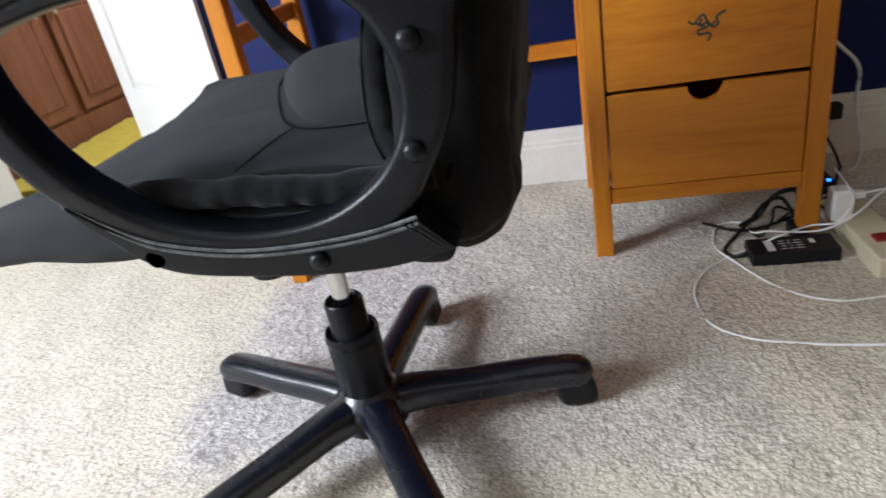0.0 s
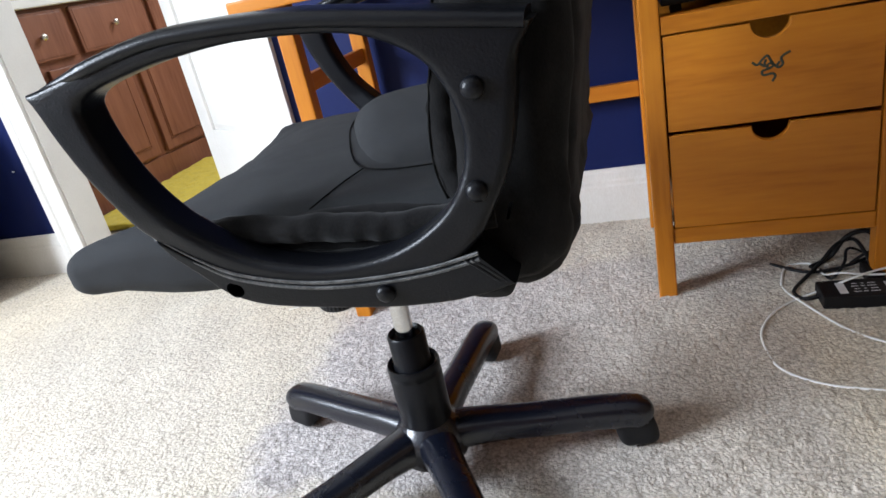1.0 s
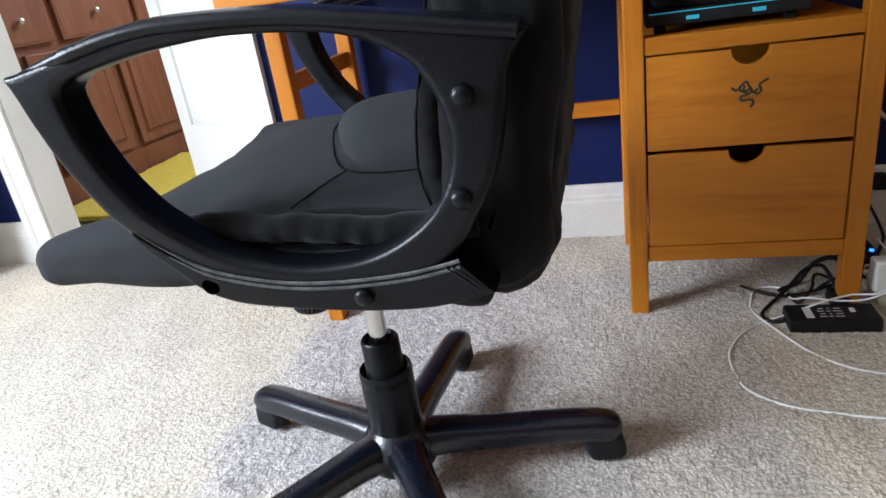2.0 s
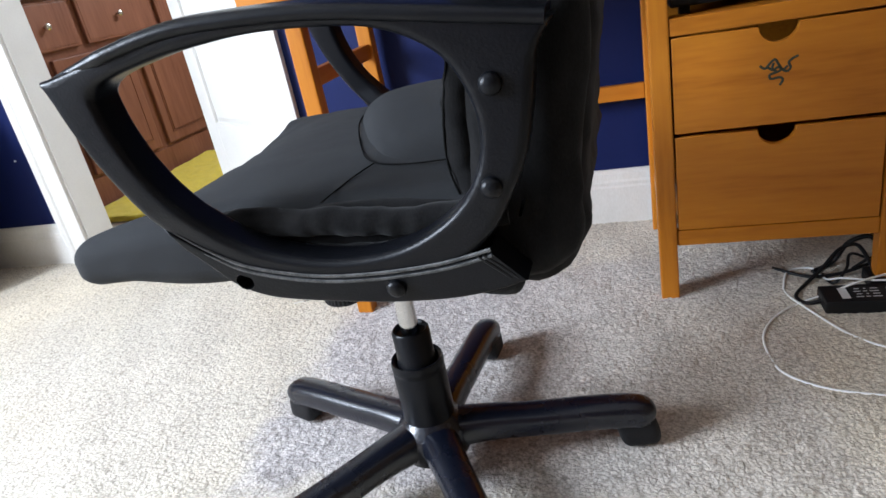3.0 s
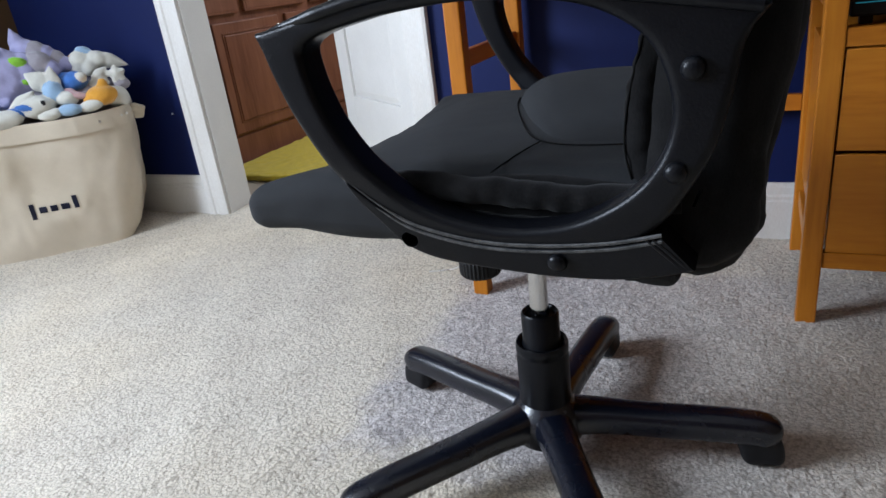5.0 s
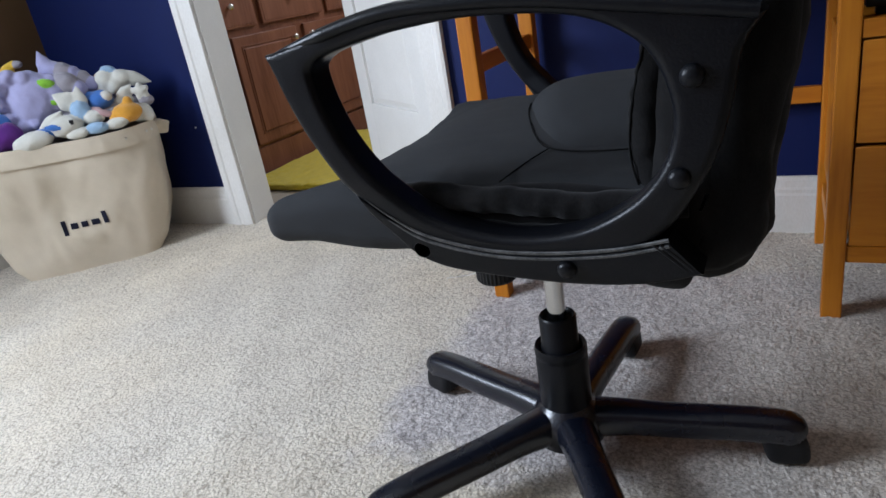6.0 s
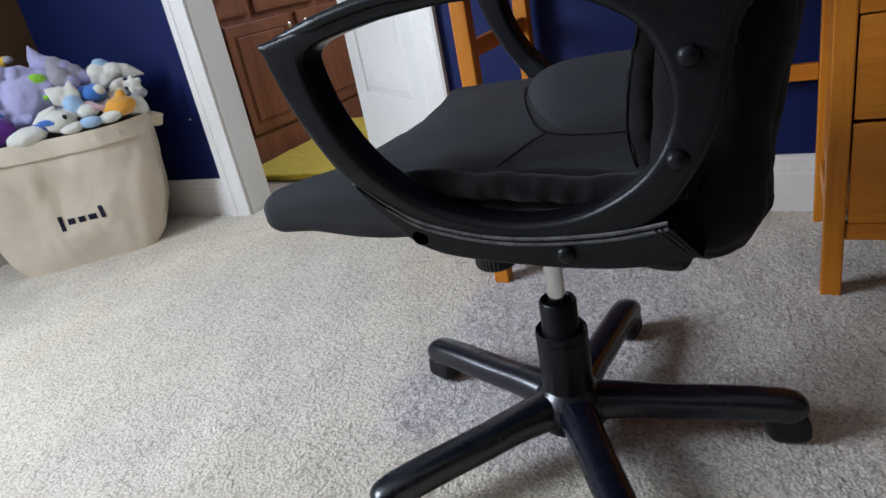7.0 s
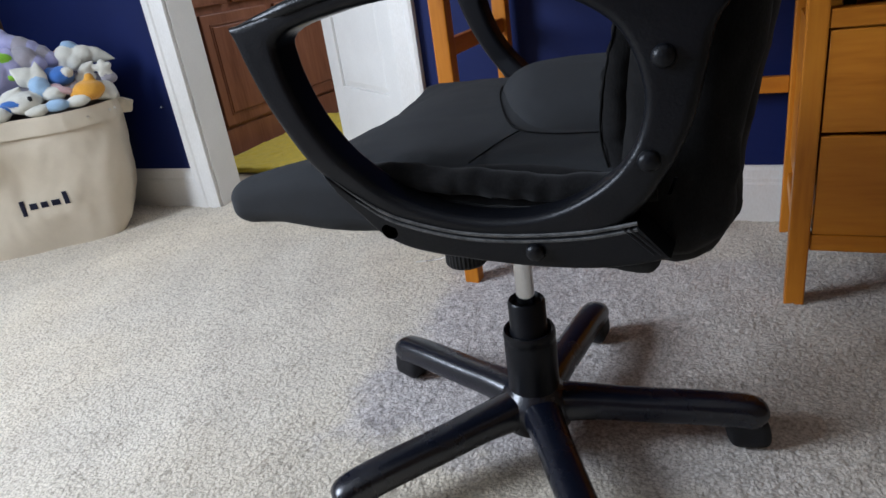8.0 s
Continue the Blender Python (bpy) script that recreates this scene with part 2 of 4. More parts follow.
P_BLACK = plush("black_plush", (0.01, 0.01, 0.012))


# ---- modelling helpers ----
def part(name, bm, material, parent=None, label="", smooth=False):
    """Links a bmesh as one mesh object, under a thing or part if given."""
    bmesh.ops.recalc_face_normals(bm, faces=bm.faces)
    me = bpy.data.meshes.new(name)
    if smooth:
        for f in bm.faces:
            f.smooth = True
    bm.to_mesh(me)
    bm.free()
    if smooth:
        me.set_sharp_from_angle(angle=radians(48))
    for mt in material if isinstance(material, (list, tuple)) else [material]:
        me.materials.append(mt)
    ob = new(name, me)
    if parent is not None:
        ob.parent = parent
        ob.matrix_parent_inverse = parent.matrix_world.inverted()
    if label:
        tagged(ob, label)
    return ob


def empty(name, x=0.0, y=0.0, z=0.0, rz=0.0):
    ob = new(name)
    ob.empty_display_size = 0.05
    ob.matrix_world = pose(x, y, z, 0, 0, rz)
    bpy.context.view_layer.update()
    return ob


def box(x0, x1, y0, y1, z0, z1, bevel=0.0, seg=2, m=None):
    bm = bmesh.new()
    bmesh.ops.create_cube(bm, size=1.0)
    for v in bm.verts:
        v.co = Vector(((x0 + x1) / 2 + v.co.x * (x1 - x0), (y0 + y1) / 2 + v.co.y * (y1 - y0), (z0 + z1) / 2 + v.co.z * (z1 - z0)))
    if bevel:
        bmesh.ops.bevel(bm, geom=bm.edges[:], offset=bevel, segments=seg, affect="EDGES", profile=0.6)
    if m is not None:
        bmesh.ops.transform(bm, matrix=m, verts=bm.verts)
    return bm


def join(*bms):
    out = bmesh.new()
    for b in bms:
        me = bpy.data.meshes.new("tmp")
        b.to_mesh(me)
        b.free()
        out.from_mesh(me)
        bpy.data.meshes.remove(me)
    return out


def soft_box(x0, x1, y0, y1, z0, z1, r, n=14, fn=None):
    """A padded block: a subdivided box rounded by r and then shaped by fn."""
    bm = bmesh.new()
    bmesh.ops.create_cube(bm, size=2.0)
    bmesh.ops.subdivide_edges(bm, edges=bm.edges[:], cuts=n, use_grid_fill=True)
    h = Vector(((x1 - x0) / 2, (y1 - y0) / 2, (z1 - z0) / 2))
    c = Vector(((x0 + x1) / 2, (y0 + y1) / 2, (z0 + z1) / 2))
    rr = [min(r, h[i]) for i in range(3)]
    for v in bm.verts:
        # crowd the loops towards the edges so that the rounding is smooth
        q = Vector([math.copysign(1 - (1 - abs(a)) ** 1.35, a) * h[i] for i, a in enumerate(v.co)])
        inner = Vector([max(-h[i] + rr[i], min(h[i] - rr[i], q[i])) for i in range(3)])
        d = q - inner
        if d.length > 1e-9:
            k = Vector([d[i] / rr[i] for i in range(3)])
            k.normalize()
            d = Vector([k[i] * rr[i] for i in range(3)])
        v.co = c + inner + d
        if fn:
            v.co = fn(v.co.copy())
    return bm


def lathe(profile, cx=0.0, cy=0.0, n=32):
    """Turned body from (radius, height) pairs, closed at both ends."""
    bm = bmesh.new()
    rings = []
    for r, z in profile:
        rings.append([bm.verts.new((cx + r * math.cos(2 * math.pi * i / n), cy + r * math.sin(2 * math.pi * i / n), z)) for i in range(n)])
    for a, b in zip(rings, rings[1:]):
        for i in range(n):
            bm.faces.new((a[i], a[(i + 1) % n], b[(i + 1) % n], b[i]))
    bm.faces.new(rings[0][::-1])
    bm.faces.new(rings[-1])
    return bm


def spline(pts, per=8, cyclic=False):
    """A smooth line through the points."""
    p = [Vector(q) for q in pts]
    n = len(p)
    out = []
    for i in range(n if cyclic else n - 1):
        if cyclic:
            a, b, c, d = p[i - 1], p[i], p[(i + 1) % n], p[(i + 2) % n]
        else:
            a, b, c, d = p[max(i - 1, 0)], p[i], p[i + 1], p[min(i + 2, n - 1)]
        for k in range(per):
            t = k / per
            out.append(0.5 * ((2 * b) + (c - a) * t + (2 * a - 5 * b + 4 * c - d) * t * t + (3 * b - a - 3 * c + d) * t ** 3))
    if not cyclic:
        out.append(p[-1])
    return out


def sweep(pts, ra, rb=None, n=10, per=8, up=(0, 0, 1), taper=None, power=2.0):
    """A tube along a smooth line: half-width ra sideways, rb along up."""
    rb = ra if rb is None else rb
    line = spline(pts, per)
    bm = bmesh.new()
    rings = []
    for i, c in enumerate(line):
        t = (line[min(i + 1, len(line) - 1)] - line[max(i - 1, 0)]).normalized()
        u = Vector(up)
        s = t.cross(u)
        if s.length < 1e-4:
            s = t.cross(Vector((1, 0, 0.01)))
        s.normalize()
        u = s.cross(t).normalized()
        k = taper(i / (len(line) - 1)) if taper else 1.0
        ring = []
        for j in range(n):
            a = 2 * math.pi * j / n
            ca, sa = math.cos(a), math.sin(a)
            ca = math.copysign(abs(ca) ** (2 / power), ca)
            sa = math.copysign(abs(sa) ** (2 / power), sa)
            ring.append(bm.verts.new(c + s * (ra * k * ca) + u * (rb * k * sa)))
        rings.append(ring)
    for a, b in zip(rings, rings[1:]):
        for j in range(n):
            bm.faces.new((a[j], a[(j + 1) % n], b[(j + 1) % n], b[j]))
    bm.faces.new(rings[0][::-1])
    bm.faces.new(rings[-1])
    return bm


def plate(outlines, half, bevel, upright=True):
    """A flat moulding with rounded edges cut to closed outlines (first the border, then holes), upright in the x-z plane."""
    cu = bpy.data.curves.new("outline", "CURVE")
    cu.dimensions, cu.fill_mode, cu.extrude, cu.bevel_depth, cu.bevel_resolution = "2D", "BOTH", half - bevel, bevel, 3
    cu.offset = -bevel
    for line in outlines:
        sp = cu.splines.new("POLY")
        sp.points.add(len(line) - 1)
        for q, (a, b) in zip(sp.points, line):
            q.co = (a, b, 0, 1)
        sp.use_cyclic_u = True
    ob = bpy.data.objects.new("outline", cu)
    scene.collection.objects.link(ob)
    bpy.context.view_layer.update()
    me = bpy.data.meshes.new_from_object(ob.evaluated_get(bpy.context.evaluated_depsgraph_get()))
    bm = bmesh.new()
    bm.from_mesh(me)
    bpy.data.objects.remove(ob)
    bpy.data.curves.remove(cu)
    bpy.data.meshes.remove(me)
    bmesh.ops.remove_doubles(bm, verts=bm.verts, dist=1e-5)
    if upright:
        bmesh.ops.transform(bm, matrix=Matrix.Rotation(radians(90), 4, "X"), verts=bm.verts)
    return bm


def flat2(pts, per=6, cyclic=True):
    return [(v.x, v.y) for v in spline([(a, b, 0) for a, b in pts], per, cyclic)]


# ---- the room ----
WALL, LEFT, RIGHT, FRONT, TOP = 0.447, -2.70, 1.75, -3.0, 2.45
SCREW = (-2.016, 0.379)
DL, DR = -1.862, -1.037          # door opening


def structure(name, bm, material, label, category, smooth=False):
    return tagged(part(name, bm, material, None, "", smooth), label, category, kind="structure")


def wall_with_hole(axis, at, thick, u0, u1, h0, h1, z0, z1, top):
    """A wall along one axis with one rectangular opening u0..u1, z0..z1 that goes through it."""
    bms = []
    for a, b, c, d in ((h0, u0, 0, top), (u1, h1, 0, top), (u0, u1, 0, z0), (u0, u1, z1, top)):
        if b - a > 1e-4 and d - c > 1e-4:
            bms.append(box(a, b, at, at + thick, c, d) if axis == "x" else box(at, at + thick, a, b, c, d))
    return join(*bms)


structure("wall_back", wall_with_hole("x", WALL, 0.10, DL - 0.012, DR + 0.012, LEFT, RIGHT, 0.0, 2.06, TOP), BLUE, "navy blue painted bedroom wall with a doorway", "wall")
structure("wall_left", wall_with_hole("y", LEFT - 0.12, 0.12, -2.35, -1.15, FRONT - 0.12, WALL + 0.1, 0.86, 2.14, TOP), BROWN, "tan brown painted bedroom wall with an unseen window", "wall")
# front and right walls are unseen; dark tan is chosen to cut bounced light
structure("wall_front", wall_with_hole("x", FRONT - 0.12, 0.12, -2.15, -0.95, LEFT, RIGHT, 0.78, 2.06, TOP), BROWN, "tan brown painted bedroom wall with an unseen window", "wall")
structure("wall_right", box(RIGHT, RIGHT + 0.1, FRONT - 0.12, WALL + 0.1, 0, TOP), BROWN, "unseen tan brown painted bedroom wall", "wall")
structure("ceiling", box(LEFT - 0.12, RIGHT + 0.1, FRONT - 0.12, 2.5, TOP, TOP + 0.1), CEIL, "white painted ceiling", "ceiling")
structure("floor", box(LEFT - 0.12, RIGHT + 0.1, FRONT - 0.12, 2.5, -0.12, -0.014), VINYL, "pale subfloor under carpet and bathroom vinyl", "floor")


def carpet():
    """One carpet sheet with loops of pile raised from it, finest where it is walked past."""
    xs = np.concatenate([np.arange(LEFT, -2.45, 0.03), np.arange(-2.45, 0.75, 0.0042), np.arange(0.75, RIGHT, 0.03), [RIGHT]])
    ys = np.concatenate([np.arange(FRONT, -1.05, 0.05), np.arange(-1.05, 0.44, 0.0042), np.arange(0.44, WALL + 0.11, 0.01)])
    rng = np.random.default_rng(4)
    gx, gy = np.meshgrid(xs, ys, indexing="ij")
    z = rng.normal(0, 1, gx.shape)
    knots = rng.normal(0, 1, gx.shape)
    for _ in range(2):
        knots = (knots + np.roll(knots, 1, 0) + np.roll(knots, 1, 1) + np.roll(knots, (1, 1), (0, 1))) / 4
    z = 0.6 * z + 1.0 * knots
    low = sum(a * np.sin(fx * gx + fy * gy + ph) for a, fx, fy, ph in ((0.0012, 31, 17, 0.3), (0.0010, -23, 39, 1.7), (0.0008, 55, -47, 2.1)))
    z = np.clip(z * 0.0012, -0.003, 0.003) + low + 0.003
    nx, ny = gx.shape
    verts = np.stack([gx, gy, z], -1).reshape(-1, 3)
    i = np.arange(nx * ny).reshape(nx, ny)
    quads = np.stack([i[:-1, :-1], i[1:, :-1], i[1:, 1:], i[:-1, 1:]], -1).reshape(-1, 4)
    me = bpy.data.meshes.new("carpet")
    me.from_pydata(verts.tolist(), [], quads.tolist())
    me.materials.append(CARPET)
    me.polygons.foreach_set("use_smooth", [True] * len(me.polygons))
    return tagged(new("carpet", me), "beige loop pile carpet, greyed and worn around the desk", "carpet", kind="structure")


carpet()


def skirting(name, x0, x1):
    """Moulded baseboard along the back wall: tall face, step and rounded cap."""
    prof = [(0, 0), (-0.016, 0), (-0.016, 0.108), (-0.0135, 0.114), (-0.0135, 0.122), (-0.011, 0.128), (-0.009, 0.144), (-0.005, 0.153), (0, 0.155)]
    bm = bmesh.new()
    a = [bm.verts.new((x0, WALL + p, q - 0.006)) for p, q in prof]
    b = [bm.verts.new((x1, WALL + p, q - 0.006)) for p, q in prof]
    for k in range(len(prof)):
        j = (k + 1) % len(prof)
        bm.faces.new((a[k], a[j], b[j], b[k]))
    bm.faces.new(a)
    bm.faces.new(b[::-1])
    return structure(name, bm, TRIM, "white moulded wooden baseboard", "baseboard")


CAS = 0.079
skirting("baseboard_1", LEFT + 0.016, DL - CAS)
skirting("baseboard_2", DR + CAS, RIGHT)
structure("baseboard_3", box(LEFT, LEFT + 0.015, FRONT, WALL - 0.017, -0.006, 0.134, 0.003), WHITE, "white wooden baseboard", "baseboard")


def casing(name, x0, x1, flip):
    """Door casing: a moulded board with a bead, upright beside the opening."""
    s = -1 if flip else 1
    w = x1 - x0
    prof = [(0, 0), (0, -0.012), (0.010, -0.014), (0.030, -0.016), (0.050, -0.018), (0.056, -0.022), (0.070, -0.024), (0.080, -0.022), (w, -0.016), (w, 0)]
    bm = bmesh.new()
    o = x1 if flip else x0
    rings = [[bm.verts.new((o + s * a, WALL + b, z)) for a, b in prof] for z in (-0.006, 2.12)]
    for k in range(len(prof)):
        j = (k + 1) % len(prof)
        bm.faces.new((rings[0][k], rings[0][j], rings[1][j], rings[1][k]))
    bm.faces.new(rings[0])
    bm.faces.new(rings[1][::-1])
    return structure(name, bm, TRIM, "white moulded wooden door casing, scuffed and yellowed", "door trim")


casing("trim_1", DL - CAS, DL, True)
casing("trim_2", DR, DR + CAS, False)
structure("trim_3", box(DL, DR, WALL - 0.018, WALL, 2.05, 2.12, 0.003), WHITE, "white wooden door head casing", "door trim")
structure("trim_4", box(DL - 0.012, DL + 0.006, WALL + 0.001, WALL + 0.118, -0.006, 2.045, 0.002), WHITE, "white painted door jamb", "door jamb")
structure("trim_5", box(DR - 0.006, DR + 0.012, WALL + 0.001, WALL + 0.118, -0.006, 2.045, 0.002), WHITE, "white painted door jamb", "door jamb")


def panel_door():
    """A narrow white panelled door, hinged on the jamb and half open into the bathroom."""
    w, h, th = DOOR_W, 2.02, 0.035
    root = empty("door_1", DOOR_AT[0], DOOR_AT[1], 0.012, DOOR_TURN)
    bms = [box(0, 0.095, 0, th, 0, h, 0.002), box(w - 0.095, w, 0, th, 0, h, 0.002)]
    rails = ((0, 0.345), (0.88, 1.05), (1.63, 1.71), (1.90, h))
    for z0, z1 in rails:
        bms.append(box(0.094, w - 0.094, 0.0005, th - 0.0005, z0, z1, 0.002))
    part("door_frame", join(*bms), WHITE, root).matrix_parent_inverse = Matrix()
    for z0, z1 in ((0.345, 0.88), (1.05, 1.63), (1.71, 1.90)):
        bm = box(0.092, w - 0.092, 0.0105, th - 0.0105, z0 - 0.002, z1 + 0.002)
        rim = 0.022
        raised = box(0.095 + rim, w - 0.095 - rim, 0.004, th - 0.004, z0 + rim, z1 - rim)
        slope = bmesh.new()
        for side in (0.004, th - 0.004):
            outer = [(0.096, z0 + 0.001), (w - 0.096, z0 + 0.001), (w - 0.096, z1 - 0.001), (0.096, z1 - 0.001)]
            back = 0.0102 if side < th / 2 else th - 0.0102
            inner = [(0.095 + rim, z0 + rim), (w - 0.095 - rim, z0 + rim), (w - 0.095 - rim, z1 - rim), (0.095 + rim, z1 - rim)]
            vo = [slope.verts.new((a, back, b)) for a, b in outer]
            vi = [slope.verts.new((a, side, b)) for a, b in inner]
            for k in range(4):
                slope.faces.new((vo[k], vo[(k + 1) % 4], vi[(k + 1) % 4], vi[k]))
        part("door_panel", join(bm, raised, slope), WHITE, root).matrix_parent_inverse = Matrix()
    knob = lathe([(0.028, 0), (0.028, 0.006), (0.012, 0.010), (0.012, 0.03), (0.026, 0.045), (0.028, 0.06), (0.018, 0.072)], n=24)
    bmesh.ops.transform(knob, matrix=Matrix.Translation((w - 0.05, 0, 0.95)) @ Matrix.Rotation(radians(90), 4, "X"), verts=knob.verts)
    part("door_handle", knob, NICKEL, root, "nickel door knob", True).matrix_parent_inverse = Matrix()
    return tagged(root, "white panelled wooden door standing half open", "door", kind="structure")


panel_door()


def window(name, axis, at, u0, u1, z0, z1):
    root = empty(name)
    def b(a0, a1, d0, d1, h0, h1):
        return box(a0, a1, at + d0, at + d1, h0, h1, 0.003) if axis == "x" else box(at + d0, at + d1, a0, a1, h0, h1, 0.003)
    f = 0.05
    part("window_frame", join(b(u0, u1, 0.02, 0.08, z0, z0 + f), b(u0, u1, 0.02, 0.08, z1 - f, z1), b(u0, u0 + f, 0.02, 0.08, z0 + f, z1 - f), b(u1 - f, u1, 0.02, 0.08, z0 + f, z1 - f), b(u0 + f, u1 - f, 0.03, 0.07, (z0 + z1) / 2 - 0.02, (z0 + z1) / 2 + 0.02)), WHITE, root)
    return tagged(root, "unseen white framed bedroom window letting in daylight", "window", kind="structure")


window("window_1", "y", LEFT - 0.12, -2.35, -1.15, 0.86, 2.14)
# second window is added, out of view, to go with the fill behind
window("window_2", "x", FRONT - 0.12, -2.15, -0.95, 0.78, 2.06)

# bathroom beyond the door
structure("wall_bath_left", box(-2.95, -2.85, WALL + 0.1, 2.5, 0, TOP), PALE, "pale painted bathroom wall", "wall")
structure("wall_bath_back", box(-2.85, -0.5, 2.4, 2.5, 0, TOP), PALE, "pale painted bathroom wall", "wall")
structure("wall_bath_right", box(-0.5, -0.4, WALL + 0.1, 2.5, 0, TOP), PALE, "pale painted bathroom wall", "wall")
structure("wall_bath_front", box(-2.95, LEFT, WALL + 0.0, WALL + 0.1, 0, TOP), PALE, "pale painted bathroom wall", "wall")
structure("bathroom_floor", box(-2.85, -0.5, WALL + 0.11, 2.4, -0.014, -0.002), VINYL, "beige bathroom vinyl floor", "floor")


def vanity():
    """A stained wooden bathroom vanity with drawers over raised-panel doors."""
    root = empty("bathroom_vanity", -2.324, 1.119, 0, -5.0)
    # local: y runs along the front, x is out of the front
    def p(name, bm, mat, label="", par=None, smooth=False):
        ob = part(name, bm, mat, par or root, label, smooth)
        ob.matrix_parent_inverse = Matrix()
        return ob
    p("body", join(box(-0.5, -0.02, -0.35, 1.15, 0.10, 0.885, 0.003), box(-0.5, -0.055, -0.35, 1.15, 0.0, 0.10)), CHERRY)
    p("plinth", box(-0.052, -0.012, -0.35, 1.15, 0.0, 0.125, 0.006), CHERRY)
    p("countertop", box(-0.52, 0.03, -0.37, 1.17, 0.885, 0.92, 0.008), CEIL)

    def front(name, a, b, z0, z1, knob):
        fr = p(name, join(box(-0.019, 0, a, b, z0, z1, 0.005), box(-0.004, 0.006, a + 0.055, b - 0.055, z0 + 0.055, z1 - 0.055, 0.0055) if z1 - z0 > 0.25 else box(-0.004, 0.002, a + 0.012, b - 0.012, z0 + 0.012, z1 - 0.012, 0.0018)), CHERRY)
        if z1 - z0 > 0.25:
            # sunk border between frame and raised field
            rim = join(box(-0.002, 0.0035, a + 0.045, a + 0.05, z0 + 0.045, z1 - 0.045, 0.001), box(-0.002, 0.0035, b - 0.05, b - 0.045, z0 + 0.045, z1 - 0.045, 0.001), box(-0.002, 0.0035, a + 0.05, b - 0.05, z0 + 0.045, z0 + 0.05, 0.001), box(-0.002, 0.0035, a + 0.05, b - 0.05, z1 - 0.05, z1 - 0.045, 0.001))
            ob = part("moulding", rim, CHERRY, fr)
            ob.matrix_parent_inverse = Matrix()
        kb = lathe([(0.006, 0), (0.005, 0.012), (0.013, 0.018), (0.014, 0.024), (0.008, 0.030)], n=16)
        bmesh.ops.transform(kb, matrix=Matrix.Translation((0, knob[0], knob[1])) @ Matrix.Rotation(radians(90), 4, "Y"), verts=kb.verts)
        k = part("knob", kb, NICKEL, fr, "round nickel knob", True)
        k.matrix_parent_inverse = Matrix()

    front("door", -0.035, 0.395, 0.140, 0.640, (0.363, 0.587))
    front("door", 0.452, 0.88, 0.140, 0.640, (0.487, 0.587))
    front("drawer", -0.12, 0.145, 0.675, 0.87, (-0.008, 0.770))
    front("drawer", 0.185, 0.625, 0.675, 0.87, (0.400, 0.775))
    front("drawer", 0.665, 0.92, 0.675, 0.87, (0.79, 0.775))
    return tagged(root, "reddish brown stained wooden bathroom vanity with nickel knobs", "vanity")


vanity()


def wall_screw():
    bm = lathe([(0.0030, 0.0), (0.0034, 0.003), (0.0026, 0.0045), (0.0008, 0.0048)], n=14)
    bmesh.ops.transform(bm, matrix=Matrix.Translation((SCREW[0], WALL, SCREW[1])) @ Matrix.Rotation(radians(90), 4, "X"), verts=bm.verts)
    return tagged(part("wall_screw", bm, WPLAST, None, "", True), "small pale screw head in the navy wall", "screw")


wall_screw()


def bath_mat():
    def fn(v):
        e = 0.004 * math.sin(31 * v.x + 3) + 0.004 * math.sin(27 * v.y)
        n = 0.006 * noise.noise(v * 70) + 0.004 * noise.noise(v * 25)
        return Vector((v.x + e * 0.5 + n * 0.5, v.y + e + n * 0.5, max(v.z + (n if v.z > 0.01 else 0), 0.0)))
    bm = soft_box(-2.26, -1.35, 0.82, 1.80, -0.001, 0.028, 0.014, 60, fn)
    return tagged(part("bath_mat", bm, MAT_YELLOW, None, "", True), "bright yellow shaggy bath mat on the floor", "bath mat")


bath_mat()


